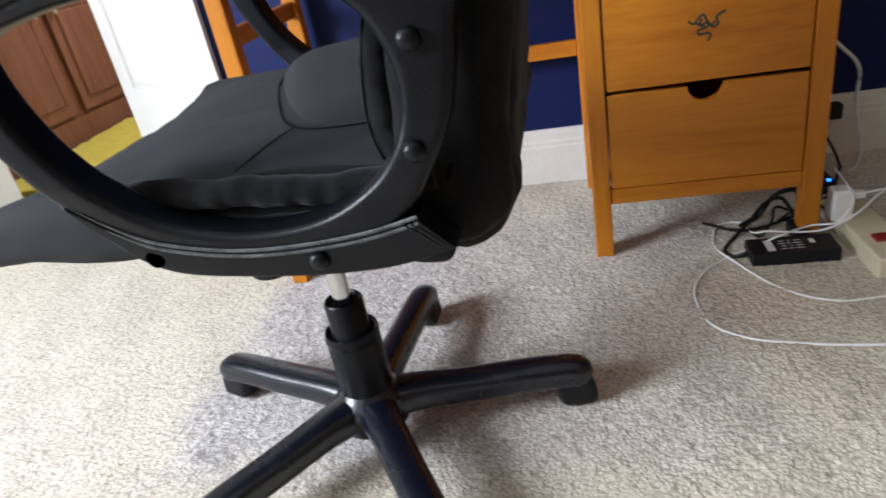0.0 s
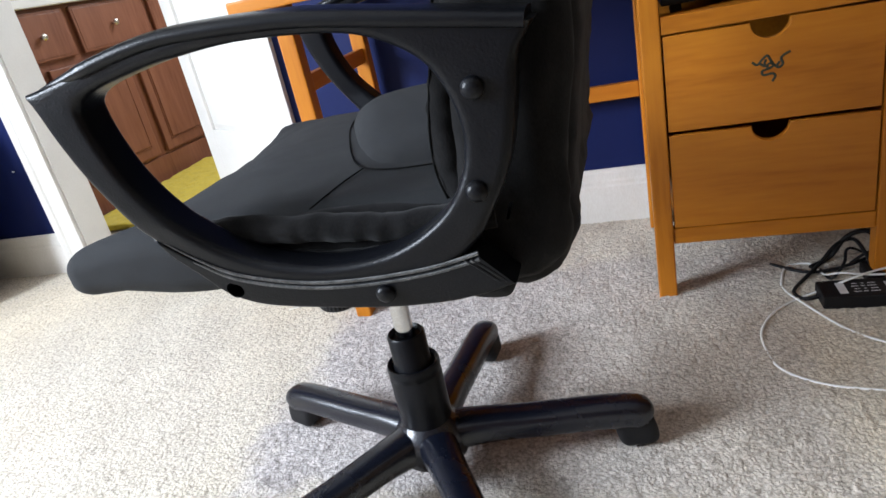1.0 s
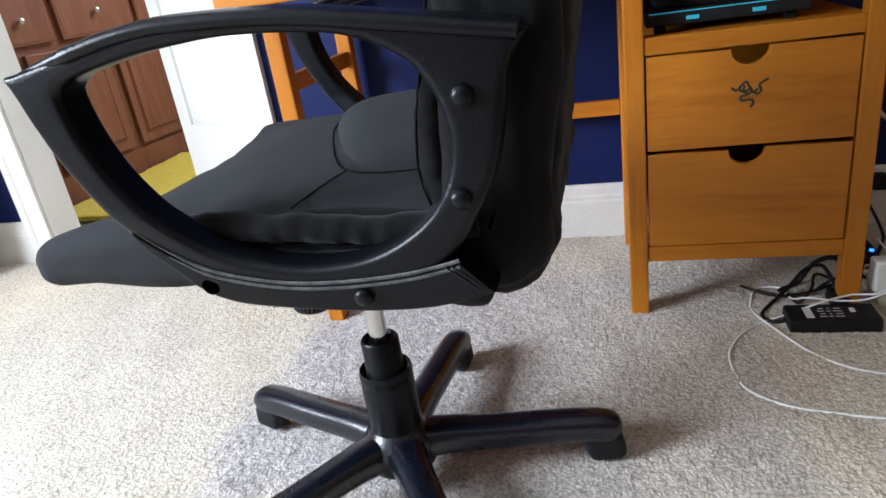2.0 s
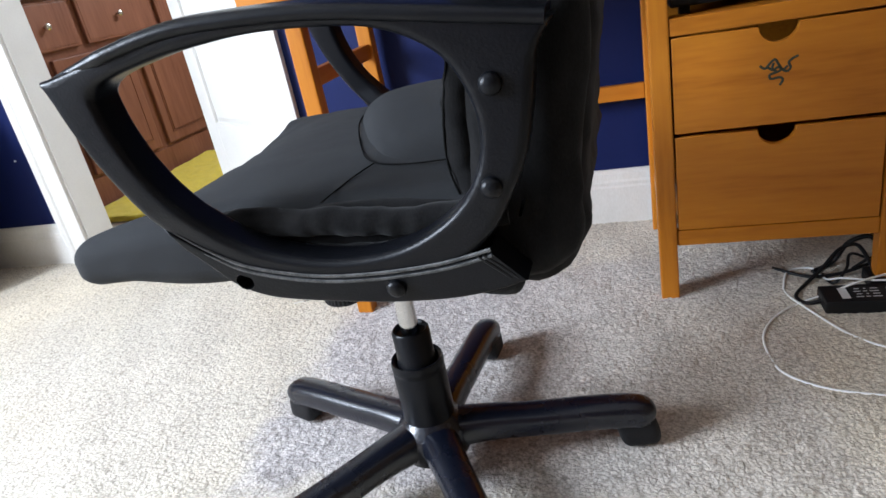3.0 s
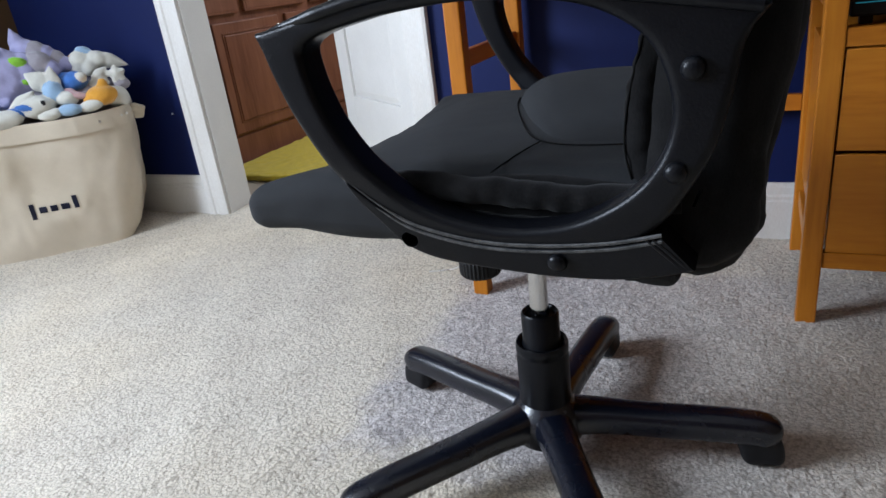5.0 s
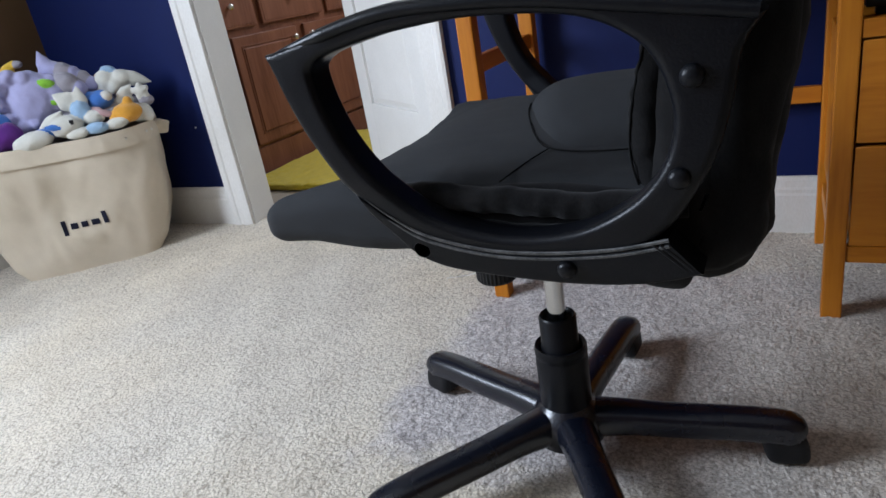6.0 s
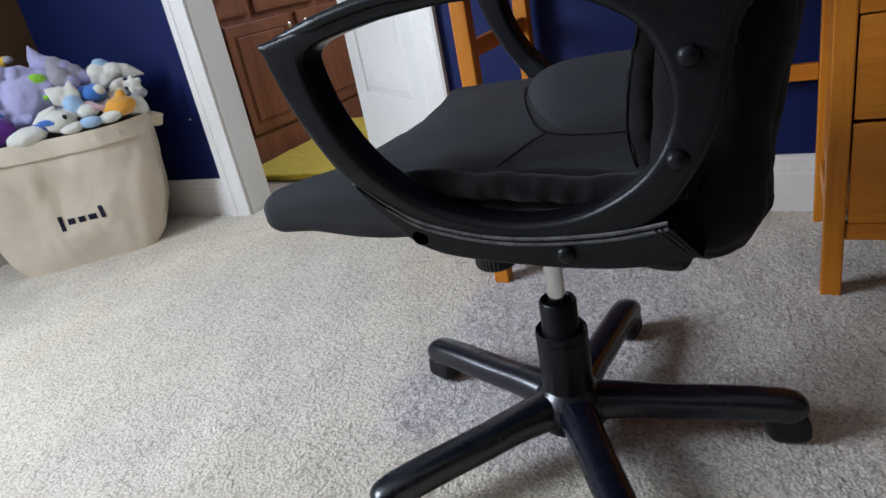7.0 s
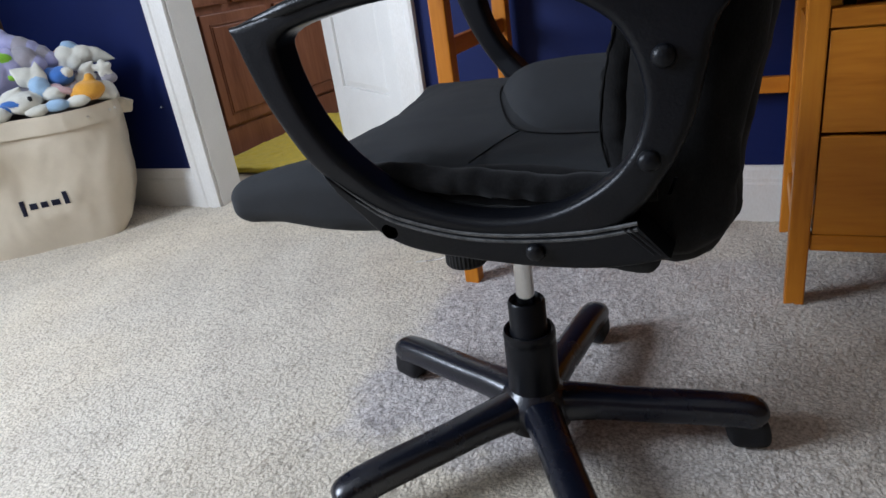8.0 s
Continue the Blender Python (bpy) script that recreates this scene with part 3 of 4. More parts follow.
# ---- the desk with its drawer pedestal ----
def desk():
    root = empty("desk", -0.15, 0.2, 0)
    L = 0.0355
    H = 0.71

    def leg(x, y, w=L, d=L):
        return part("leg", box(x - w / 2, x + w / 2, y - d / 2, y + d / 2, 0, H, 0.0035), PINE_Z, root)

    yb = 0.384
    for x in (0.0, 0.391):
        leg(x, 0.018)
        leg(x, yb)
    leg(-0.690, 0.018, 0.036)
    leg(-0.690, 0.395, 0.036)
    part("tabletop", box(-0.77, 0.46, -0.05, 0.43, H, H + 0.025, 0.004), PINE_X, root)
    part("side_rail", box(-0.700, -0.680, 0.036, 0.377, 0.531, 0.568, 0.003), PINE_Y, root)
    part("back_rail", box(-0.672, -0.018, 0.380, 0.400, 0.342, 0.379, 0.003), PINE_X, root)
    # pedestal: rails, side panels, shelf
    x0, x1 = 0.018, 0.3735
    part("bottom_rail", box(x0, x1, 0.004, 0.026, 0.122, 0.155, 0.003), PINE_X, root)
    part("top_rail", box(x0, x1, 0.003, 0.026, 0.531, 0.562, 0.003), PINE_X, root)
    part("shelf", box(x0 - 0.012, x1 + 0.012, 0.027, 0.366, 0.543, 0.560, 0.002), PINE_Y, root)
    for x in (0.0, 0.391):
        part("side_panel", box(x - 0.007, x + 0.007, 0.036, 0.366, 0.20, 0.525, 0.002), PINE_Z, root)
        part("side_rail", box(x - 0.009, x + 0.009, 0.036, 0.366, 0.124, 0.157, 0.003), PINE_Y, root)
        part("side_rail", box(x - 0.009, x + 0.009, 0.036, 0.366, 0.585, 0.62, 0.003), PINE_Y, root)
    part("back_panel", box(x0, x1, 0.372, 0.378, 0.13, 0.54), PINE_X, root)
    for z0, z1 in ((0.157, 0.345), (0.353, 0.527)):
        notch = 0.196
        r = 0.032
        border = [(x0 + 0.003, z0), (x1 - 0.003, z0), (x1 - 0.003, z1)]
        border += [(notch + r * math.cos(a), z1 - r * 0.93 * math.sin(a)) for a in np.linspace(0, math.pi, 18)]
        border += [(x0 + 0.003, z1)]
        bm = plate([border], 0.008, 0.0012)
        bmesh.ops.translate(bm, vec=(0, 0.012, 0), verts=bm.verts)
        front = part("drawer_front", bm, PINE_X, root)
        part("drawer_box", join(box(x0 + 0.006, x1 - 0.006, 0.30, 0.31, z0 + 0.004, z1 - 0.02), box(x0 + 0.006, x0 + 0.016, 0.0205, 0.30, z0 + 0.004, z1 - 0.02), box(x1 - 0.016, x1 - 0.006, 0.0205, 0.30, z0 + 0.004, z1 - 0.02), box(x0 + 0.016, x1 - 0.016, 0.0205, 0.30, z0 + 0.004, z0 + 0.012)), PINE_Y, front)
        if z0 > 0.3:
            # a plain emblem: curls of dark ink
            curls = []
            for pts in (((-0.030, 0.012), (-0.022, 0.006), (-0.014, 0.014), (-0.006, 0.020), (-0.001, 0.012), (0.004, 0.002), (-0.004, -0.003)),
                        ((0.031, 0.022), (0.022, 0.018), (0.016, 0.012), (0.019, 0.003), (0.013, -0.003), (0.004, 0.003), (0.000, 0.010)),
                        ((-0.018, 0.008), (-0.009, 0.002), (-0.001, 0.006), (0.008, 0.001), (0.014, 0.007)),
                        ((-0.008, 0.014), (-0.010, 0.005), (-0.004, -0.001)),
                        ((-0.004, -0.003), (-0.014, -0.006), (-0.012, -0.013), (0.002, -0.012), (0.007, -0.017), (0.002, -0.026))):
                curls.append(sweep([(0.196 + a, 0.0035, 0.448 + b) for a, b in pts], 0.0021, 0.0007, 6, 5, (0, 1, 0)))
            part("emblem", join(*curls), INK, front, "dark curled emblem on the drawer front")
    return tagged(root, "honey coloured pine desk with a two drawer pedestal", "desk")


desk()


def set_top_box():
    root = empty("electronic_device", 0.14, 0.17, 0.560)
    part("case", box(0.024, 0.300, 0.045, 0.300, 0.574, 0.600, 0.004), BLACK, root)
    part("top_tray", box(0.040, 0.285, 0.075, 0.290, 0.600, 0.616, 0.004), BLACK, root)
    # weak emission gives the edge strip and the two pale bars their teal
    part("teal_strip", box(0.030, 0.290, 0.0425, 0.045, 0.5955, 0.5975, 0.0006), TEAL_GLOW, root, "thin teal glowing strip")
    for x in (0.105, 0.215):
        part("pale_bar", box(x - 0.011, x + 0.011, 0.0428, 0.045, 0.581, 0.588, 0.0006), TEAL_GLOW, root, "pale teal glowing bar")
    for x, y in ((0.05, 0.07), (0.27, 0.07), (0.05, 0.27), (0.27, 0.27)):
        part("foot", box(x - 0.010, x + 0.010, y - 0.01, y + 0.01, 0.560, 0.574, 0.002), BLACK, root)
    return tagged(root, "black electronic box with teal glowing strips on the desk shelf", "electronics")


set_top_box()


# ---- the office chair ----
CX, CY = -0.379, -0.5045


def wrinkle(v, k, amp):
    return amp * (noise.noise(v * k) + 0.5 * noise.noise(v * k * 2.3))


def section(a, b, half, r, n=5):
    """Points round a rounded bar from a to b in the x-z plane, half thick to either side in y."""
    a, b = Vector((a[0], 0, a[1])), Vector((b[0], 0, b[1]))
    w = (b - a).length
    d = (b - a) / w
    r = min(r, w * 0.46)
    pts = []
    for k in range(n + 1):
        t = k / n * math.pi / 2
        pts.append(a + d * (r - r * math.cos(t)) + Vector((0, -(half - r + r * math.sin(t)), 0)))
    for u in (0.25, 0.5, 0.75):
        pts.append(a + d * (r + (w - 2 * r) * u) + Vector((0, -half, 0)))
    for k in range(n, -1, -1):
        t = k / n * math.pi / 2
        pts.append(b - d * (r - r * math.cos(t)) + Vector((0, -(half - r + r * math.sin(t)), 0)))
    return pts + [Vector((p.x, -p.y, p.z)) for p in pts[::-1]]


def ring_loft(inner, outer, centre, half, r, n=150):
    """A closed moulded ring between two outlines round a centre."""
    def cut(line, ang):
        c, sn = math.cos(ang), math.sin(ang)
        best = None
        for (x0, z0), (x1, z1) in zip(line, line[1:] + line[:1]):
            p0, p1 = (x0 - centre[0]) * sn - (z0 - centre[1]) * c, (x1 - centre[0]) * sn - (z1 - centre[1]) * c
            if p0 * p1 <= 0 and p0 != p1:
                f = p0 / (p0 - p1)
                x, z = x0 + f * (x1 - x0), z0 + f * (z1 - z0)
                k = (x - centre[0]) * c + (z - centre[1]) * sn
                if k > 0 and (best is None or k > best[0]):
                    best = (k, x, z)
        return best[1:]
    angles = [2 * math.pi * k / n for k in range(n)]
    angles = sorted(angles + [math.atan2(z - centre[1], x - centre[0]) % (2 * math.pi) for x, z in (outer[0], outer[1], outer[-1])])
    bm = bmesh.new()
    rings = [[bm.verts.new(p) for p in section(cut(inner, a), cut(outer, a), half, r)] for a in angles]
    m = len(rings[0])
    for a, b in zip(rings, rings[1:] + rings[:1]):
        for k in range(m):
            bm.faces.new((a[k], a[(k + 1) % m], b[(k + 1) % m], b[k]))
    return bm


def band_loft(upper, lower, half, r, hole, n=90):
    """A moulded band between two open outlines, with a round hole sunk into its outer faces."""
    def at(line, t):
        f = t * (len(line) - 1)
        k = min(int(f), len(line) - 2)
        f -= k
        return (line[k][0] * (1 - f) + line[k + 1][0] * f, line[k][1] * (1 - f) + line[k + 1][1] * f)
    bm = bmesh.new()
    rings = [[bm.verts.new(p) for p in section(at(upper, k / n), at(lower, k / n), half * min(1.0, 0.35 + 6 * k / n), r)] for k in range(n + 1)]
    m = len(rings[0])
    for a, b in zip(rings, rings[1:]):
        for k in range(m):
            bm.faces.new((a[k], a[(k + 1) % m], b[(k + 1) % m], b[k]))
    bm.faces.new(rings[0])
    bm.faces.new(rings[-1][::-1])
    hx, hz, hr = hole
    near = [f for f in bm.faces if any((v.co.x - hx) ** 2 + (v.co.z - hz) ** 2 < hr * hr for v in f.verts) and abs(f.calc_center_median().y) > half * 0.6]
    bmesh.ops.subdivide_edges(bm, edges=list({e for f in near for e in f.edges}), cuts=3, use_grid_fill=True)
    inside = [f for f in bm.faces if all((v.co.x - hx) ** 2 + (v.co.z - hz) ** 2 < (hr * 1.12) ** 2 for v in f.verts) and abs(f.calc_center_median().y) > half * 0.6]
    bmesh.ops.delete(bm, geom=inside, context="FACES")
    for v in bm.verts:
        d = math.hypot(v.co.x - hx, v.co.z - hz)
        if v.is_boundary and d < hr * 1.4:
            v.co.x, v.co.z = hx + (v.co.x - hx) / d * hr, hz + (v.co.z - hz) / d * hr
    loose = [v for v in bm.verts if not v.link_faces]
    bmesh.ops.delete(bm, geom=loose, context="VERTS")
    # the bore
    k = 20
    rows = [[bm.verts.new((hx + hr * math.cos(2 * math.pi * q / k), y, hz + hr * math.sin(2 * math.pi * q / k))) for q in range(k)] for y in (-half, half)]
    for q in range(k):
        bm.faces.new((rows[0][q], rows[0][(q + 1) % k], rows[1][(q + 1) % k], rows[1][q]))
    return bm


def arm_parts(root, side):
    """A closed loop arm: ring moulding, top pad, lower bracket with beads, bolt caps. side -1 faces -y."""
    y0 = CY + side * 0.2695

    def put(bm):
        # the loop leans outwards towards its top
        for v in bm.verts:
            v.co.y += y0 - side * 0.17 * max(0.0, 0.56 - v.co.z)
        return bm

    outer = [(-0.5465, 0.6915), (-0.536, 0.6935), (-0.475, 0.705), (-0.423, 0.712), (-0.376, 0.715), (-0.284, 0.710), (-0.197, 0.695), (-0.106, 0.679), (-0.119, 0.660), (-0.127, 0.618),
             (-0.137, 0.579), (-0.155, 0.543), (-0.180, 0.508), (-0.224, 0.478), (-0.300, 0.466), (-0.380, 0.474), (-0.425, 0.499), (-0.457, 0.526), (-0.489, 0.561), (-0.518, 0.610), (-0.534, 0.651), (-0.542, 0.680)]
    inner = [(-0.488, 0.680), (-0.428, 0.694), (-0.380, 0.699), (-0.336, 0.701), (-0.286, 0.698), (-0.240, 0.691), (-0.203, 0.674), (-0.181, 0.651), (-0.169, 0.610), (-0.178, 0.569),
             (-0.207, 0.534), (-0.259, 0.507), (-0.328, 0.501), (-0.398, 0.520), (-0.448, 0.561), (-0.479, 0.605), (-0.495, 0.655)]
    part("arm_ring", put(ring_loft(flat2(inner, 6), flat2(outer, 6), (-0.33, 0.60), 0.0205, 0.0085)), PLASTIC, root, "", True)
    pad = sweep([(-0.543, 0, 0.690), (-0.475, 0, 0.703), (-0.423, 0, 0.712), (-0.376, 0, 0.7145), (-0.284, 0, 0.709), (-0.197, 0, 0.6945), (-0.110, 0, 0.679)], 0.026, 0.0075, 16, 7, (0, 0, 1), lambda t: 0.35 + 0.65 * min(1, t * 6), 3.0)
    part("arm_pad", put(pad), PLASTIC, root, "", True)
    low = [(-0.487, 0.5545), (-0.462, 0.5265), (-0.440, 0.5005), (-0.425, 0.482), (-0.405, 0.4695), (-0.378, 0.462), (-0.326, 0.456), (-0.269, 0.4525), (-0.216, 0.454), (-0.176, 0.461), (-0.150, 0.469)]
    up = [(-0.177, 0.501), (-0.224, 0.490), (-0.288, 0.484), (-0.346, 0.486), (-0.406, 0.500), (-0.440, 0.5205), (-0.466, 0.5420), (-0.4865, 0.5560)]
    pl = band_loft(flat2(up[::-1], 8, False), flat2(low, 8, False), 0.0195, 0.0045, (-0.415, 0.4855, 0.0088))
    bmesh.ops.translate(pl, vec=(0, side * 0.0025, 0), verts=pl.verts)
    lower = part("arm_bracket", put(pl), PLASTIC, root, "", True)
    for k in (-0.010, -0.004, 0.002):
        bead = sweep([(a + 0.001, side * (0.0212 if k < 0 else 0.0205), b - k - 0.008) for a, b in up[-2::-1]], 0.0020, 0.0017, 6, 8, (0, 1, 0), lambda t: min(1.0, 0.05 + 3.5 * t))
        part("bead", put(bead), WORN if k < 0 else PLASTIC, lower, "", True)
    # stepped lines that run down the bracket's rear end
    for k in (0.004, 0.010):
        bead = sweep([(-0.179 - k, side * 0.0215, 0.4985), (-0.165 - k, side * 0.0218, 0.4855), (-0.153 - k, side * 0.0212, 0.4730)], 0.0017, 0.0013, 6, 5, (0, 1, 0))
        part("bead", put(bead), PLASTIC, lower, "", True)
    for x, z, off in ((-0.154, 0.639, 0.0195), (-0.165, 0.560, 0.0195), (-0.267, 0.470, 0.0210)):
        dome = lathe([(0.0090, 0), (0.0090, 0.003), (0.0081, 0.006), (0.005, 0.0080), (0.0015, 0.0088)], n=20)
        bmesh.ops.transform(dome, matrix=Matrix.Translation((x, side * off, z)) @ Matrix.Rotation(radians(90 * -side), 4, "X"), verts=dome.verts)
        part("bolt_cap", put(dome), PLASTIC, root, "domed black plastic bolt cap", True)


def office_chair():
    root = empty("office_chair", CX, CY, 0)

    def seat_shape(v):
        t = max(0.0, (-0.45 - v.x) / 0.20)
        k = 0.2 + 0.8 * max(0.0, min(1.0, (v.z - 0.463) / 0.07))
        far = 0.5 + 0.5 * math.tanh((v.y - CY) * 14)
        v.z -= (0.022 - 0.016 * far + 0.032 * max(0, 1 - ((v.y - CY) / 0.22) ** 2)) * t * t * k
        v.y = CY + (v.y - CY) * (1 - 0.06 * (1 - far) * t * t + 0.05 * far * t) - 0.010 * t * t * (1 - far)
        v.x += 0.055 * far * t * t
        dx, dy = (v.x + 0.36) / 0.25, (v.y - CY) / 0.23
        if v.z > 0.50:
            v.z += 0.005 * max(0, 1 - dx * dx - dy * dy) + wrinkle(v, 16, 0.0020) + min(1.0, t) * wrinkle(v, 30, 0.0022)
        v.y += wrinkle(v + Vector((3, 0, 0)), 22, 0.0022)
        if v.z < 0.49:
            v.z += wrinkle(v, 20, 0.003) - 0.010 * max(0.0, min(1.0, (v.x + 0.64) / 0.12))
        return v

    part("seat", soft_box(-0.676, -0.140, CY - 0.233, CY + 0.233, 0.463, 0.541, 0.034, 46, seat_shape), FABRIC, root, "", True)

    # a stitched pad that swells towards the far side of the seat
    rim = flat2([(-0.422, -0.385), (-0.401, -0.457), (-0.352, -0.578), (-0.320, -0.632), (-0.275, -0.653), (-0.205, -0.648), (-0.150, -0.620), (-0.145, -0.330), (-0.270, -0.305), (-0.385, -0.325)], 8)
    mid = (-0.265, -0.470)

    def swell(x, y, k):
        u = max(0.0, min(1.0, (y + 0.655) / 0.24))
        h = 0.004 + 0.033 * u * u * (3 - 2 * u)
        return 0.5415 + h * (1 - k ** 7) - 0.004 * k ** 12

    bm = bmesh.new()
    rings = []
    for i in range(1, 19):
        k = 1 - (1 - i / 18) ** 1.5
        rings.append([bm.verts.new((mid[0] + (x - mid[0]) * k, mid[1] + (y - mid[1]) * k, swell(mid[0] + (x - mid[0]) * k, mid[1] + (y - mid[1]) * k, k) + wrinkle(Vector((x * k, y * k, 0)), 16, 0.0012))) for x, y in rim])
    rings.append([bm.verts.new((x, y, 0.505)) for x, y in rim])
    bm.faces.new(rings[0])
    for p, q in zip(rings, rings[1:]):
        for j in range(len(rim)):
            bm.faces.new((p[j], p[(j + 1) % len(rim)], q[(j + 1) % len(rim)], q[j]))
    bm.faces.new(rings[-1][::-1])
    part("seat_bolster", bm, FABRIC, root, "", True)
    seam = join(sweep([(-0.320, -0.638, 0.5455), (-0.330, -0.68, 0.5445), (-0.342, -0.735, 0.5405)], 0.0008, 0.0008, 6, 6),
                sweep([(-0.424, -0.388, 0.5450), (-0.404, -0.459, 0.5460), (-0.355, -0.581, 0.5462), (-0.322, -0.636, 0.546), (-0.275, -0.657, 0.546), (-0.205, -0.652, 0.546)], 0.0009, 0.0009, 6, 6))
    part("seam", seam, THREAD, root)

    def band(v):
        sag = 0.004 * math.sin(19 * v.x + 1.0) + wrinkle(v + Vector((0, 5, 0)), 14, 0.004)
        v.y -= wrinkle(v, 40, 0.002)
        v.z += 0.6 * sag
        return v

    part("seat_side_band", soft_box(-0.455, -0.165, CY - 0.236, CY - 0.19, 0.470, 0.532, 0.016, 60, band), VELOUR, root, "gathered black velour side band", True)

    def gathered(line, ra, rb, seed):
        """A soft padded fold with puckers, rounded at its ends."""
        bm = sweep(line, ra, rb, 20, 22, (0, 0, 1), lambda t: math.sqrt(max(0.03, 1 - max(0.0, 1 - t / 0.10) ** 2)))
        for v in bm.verts:
            w = Vector((v.co.x + seed, v.co.y, v.co.z))
            pucker = noise.noise(Vector((w.x * 60, w.y * 12, w.z * 14)))
            v.co.y += wrinkle(w, 26, 0.0035) + 0.0022 * pucker
            v.co.z += wrinkle(w + Vector((2, 0, 0)), 20, 0.0028) + 0.0010 * pucker
        return bm

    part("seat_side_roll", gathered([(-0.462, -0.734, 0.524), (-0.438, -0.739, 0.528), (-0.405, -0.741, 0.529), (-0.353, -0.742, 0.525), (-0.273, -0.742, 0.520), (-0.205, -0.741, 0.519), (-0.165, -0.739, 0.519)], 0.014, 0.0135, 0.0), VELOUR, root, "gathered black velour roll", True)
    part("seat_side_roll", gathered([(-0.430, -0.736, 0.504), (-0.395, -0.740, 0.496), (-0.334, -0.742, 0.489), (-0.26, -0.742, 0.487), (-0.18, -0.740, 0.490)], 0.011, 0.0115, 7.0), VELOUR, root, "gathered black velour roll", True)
    part("seat_pan", soft_box(-0.425, -0.168, CY - 0.20, CY + 0.20, 0.429, 0.478, 0.014, 34, lambda v: v + Vector((0, 0, wrinkle(v, 25, 0.004) + wrinkle(v, 55, 0.003) + 0.026 * min(1.0, max(0.0, (-0.26 - v.x) / 0.06)) - 0.015 * min(1.0, max(0.0, (v.x + 0.29) / 0.07)) * (1.0 if v.z < 0.455 else 0.0)))), FABRIC, root, "", True)

    def back_shape(v):
        h = v.z - 0.44
        lean = 0.10 * max(0, h - 0.07)
        v.x += lean + wrinkle(v, 11, 0.004)
        if h < 0.05:
            v.x -= 0.02 * (0.05 - h) / 0.05
        if v.x > -0.15 + lean:
            v.x += wrinkle(v, 34, 0.0030) - 0.007 * math.exp(-((h - 0.09) / 0.12) ** 2)
        if h < 0.10:
            v.z += wrinkle(v + Vector((4, 0, 0)), 26, 0.006) * (0.10 - h) / 0.10
        v.y += wrinkle(v + Vector((0, 0, 9)), 14, 0.004)
        return v

    # dark velour stands in for the backrest's charcoal fabric, with its shade put in
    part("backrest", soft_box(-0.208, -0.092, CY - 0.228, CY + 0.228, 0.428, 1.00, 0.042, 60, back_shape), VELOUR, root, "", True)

    def side_shape(v):
        v = back_shape(v)
        v.y += wrinkle(v, 40, 0.003)
        return v

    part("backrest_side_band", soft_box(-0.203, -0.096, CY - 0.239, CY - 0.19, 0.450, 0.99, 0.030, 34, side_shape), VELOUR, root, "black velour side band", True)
    edge = [(-0.206, 0.505), (-0.2115, 0.528), (-0.2185, 0.560), (-0.2165, 0.595), (-0.210, 0.628), (-0.2025, 0.657), (-0.190, 0.71), (-0.170, 0.80), (-0.140, 0.97)]
    roll = sweep([(x + 0.016, CY - 0.209, z) for x, z in edge], 0.016, 0.018, 18, 16, (0, 1, 0))
    for v in roll.verts:
        v.co.x += wrinkle(v.co, 24, 0.0030) + 0.0008 * math.sin(330 * v.co.z + 40 * v.co.y)
        v.co.y += wrinkle(v.co + Vector((7, 0, 0)), 30, 0.003)
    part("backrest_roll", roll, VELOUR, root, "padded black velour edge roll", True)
    part("piping", sweep([(x + 0.003, CY - 0.222, z) for x, z in edge], 0.0011, 0.0011, 8, 5, (0, 1, 0)), THREAD, root, "", True)
    arm_parts(root, -1)
    arm_parts(root, 1)
    # mechanism under the seat
    mech = part("tilt_mechanism", soft_box(-0.50, -0.28, CY - 0.07, CY + 0.07, 0.395, 0.462, 0.012, 6), BLACK, root, "", True)
    knob = []
    for i in range(64):
        a = 2 * math.pi * i / 64
        knob.append((0.030 + 0.0012 * (i % 2)) * np.array((math.cos(a), math.sin(a))))
    bm = bmesh.new()
    levels = [(0.90, 0.312), (1.0, 0.316), (1.0, 0.336), (0.9, 0.342)]
    rings = [[bm.verts.new((-0.466 + k * q[0], -0.50 + k * q[1], z)) for q in knob] for k, z in levels]
    for a, b in zip(rings, rings[1:]):
        for i in range(64):
            bm.faces.new((a[i], a[(i + 1) % 64], b[(i + 1) % 64], b[i]))
    bm.faces.new(rings[0][::-1])
    bm.faces.new(rings[-1])
    part("tension_knob", join(bm, lathe([(0.012, 0.336), (0.012, 0.40)], -0.466, -0.50, 16)), BLACK, root, "ribbed black tension knob")
    part("lever", sweep([(-0.42, -0.50, 0.40), (-0.49, -0.50, 0.325), (-0.552, -0.50, 0.307)], 0.0013, 0.0013, 8, 6), NICKEL, root, "thin steel lever")
    # column
    part("gas_lift_rod", lathe([(0.0135, 0.24), (0.0135, 0.40)], CX, CY, 28), CHROME, root, "bright steel gas lift rod", True)
    part("gas_lift_collar", lathe([(0.0140, 0.2535), (0.0215, 0.2540), (0.0228, 0.2590), (0.0250, 0.2610), (0.0275, 0.2580), (0.0275, 0.211), (0.029, 0.209), (0.029, 0.18)], CX, CY, 40), PLASTIC, root, "", True)
    part("column", lathe([(0.0305, 0.190), (0.0315, 0.208), (0.0335, 0.211), (0.0375, 0.212), (0.0390, 0.208), (0.0390, 0.199), (0.0380, 0.197), (0.0380, 0.192), (0.0388, 0.190), (0.0386, 0.14), (0.0388, 0.112), (0.041, 0.100), (0.046, 0.088), (0.046, 0.05)], CX, CY, 44), PLASTIC, root, "", True)
    part("hub", lathe([(0.050, 0.046), (0.055, 0.052), (0.057, 0.070), (0.055, 0.088), (0.050, 0.099), (0.0435, 0.107), (0.039, 0.113)], CX, CY, 40), GLOSSP, root, "", True)
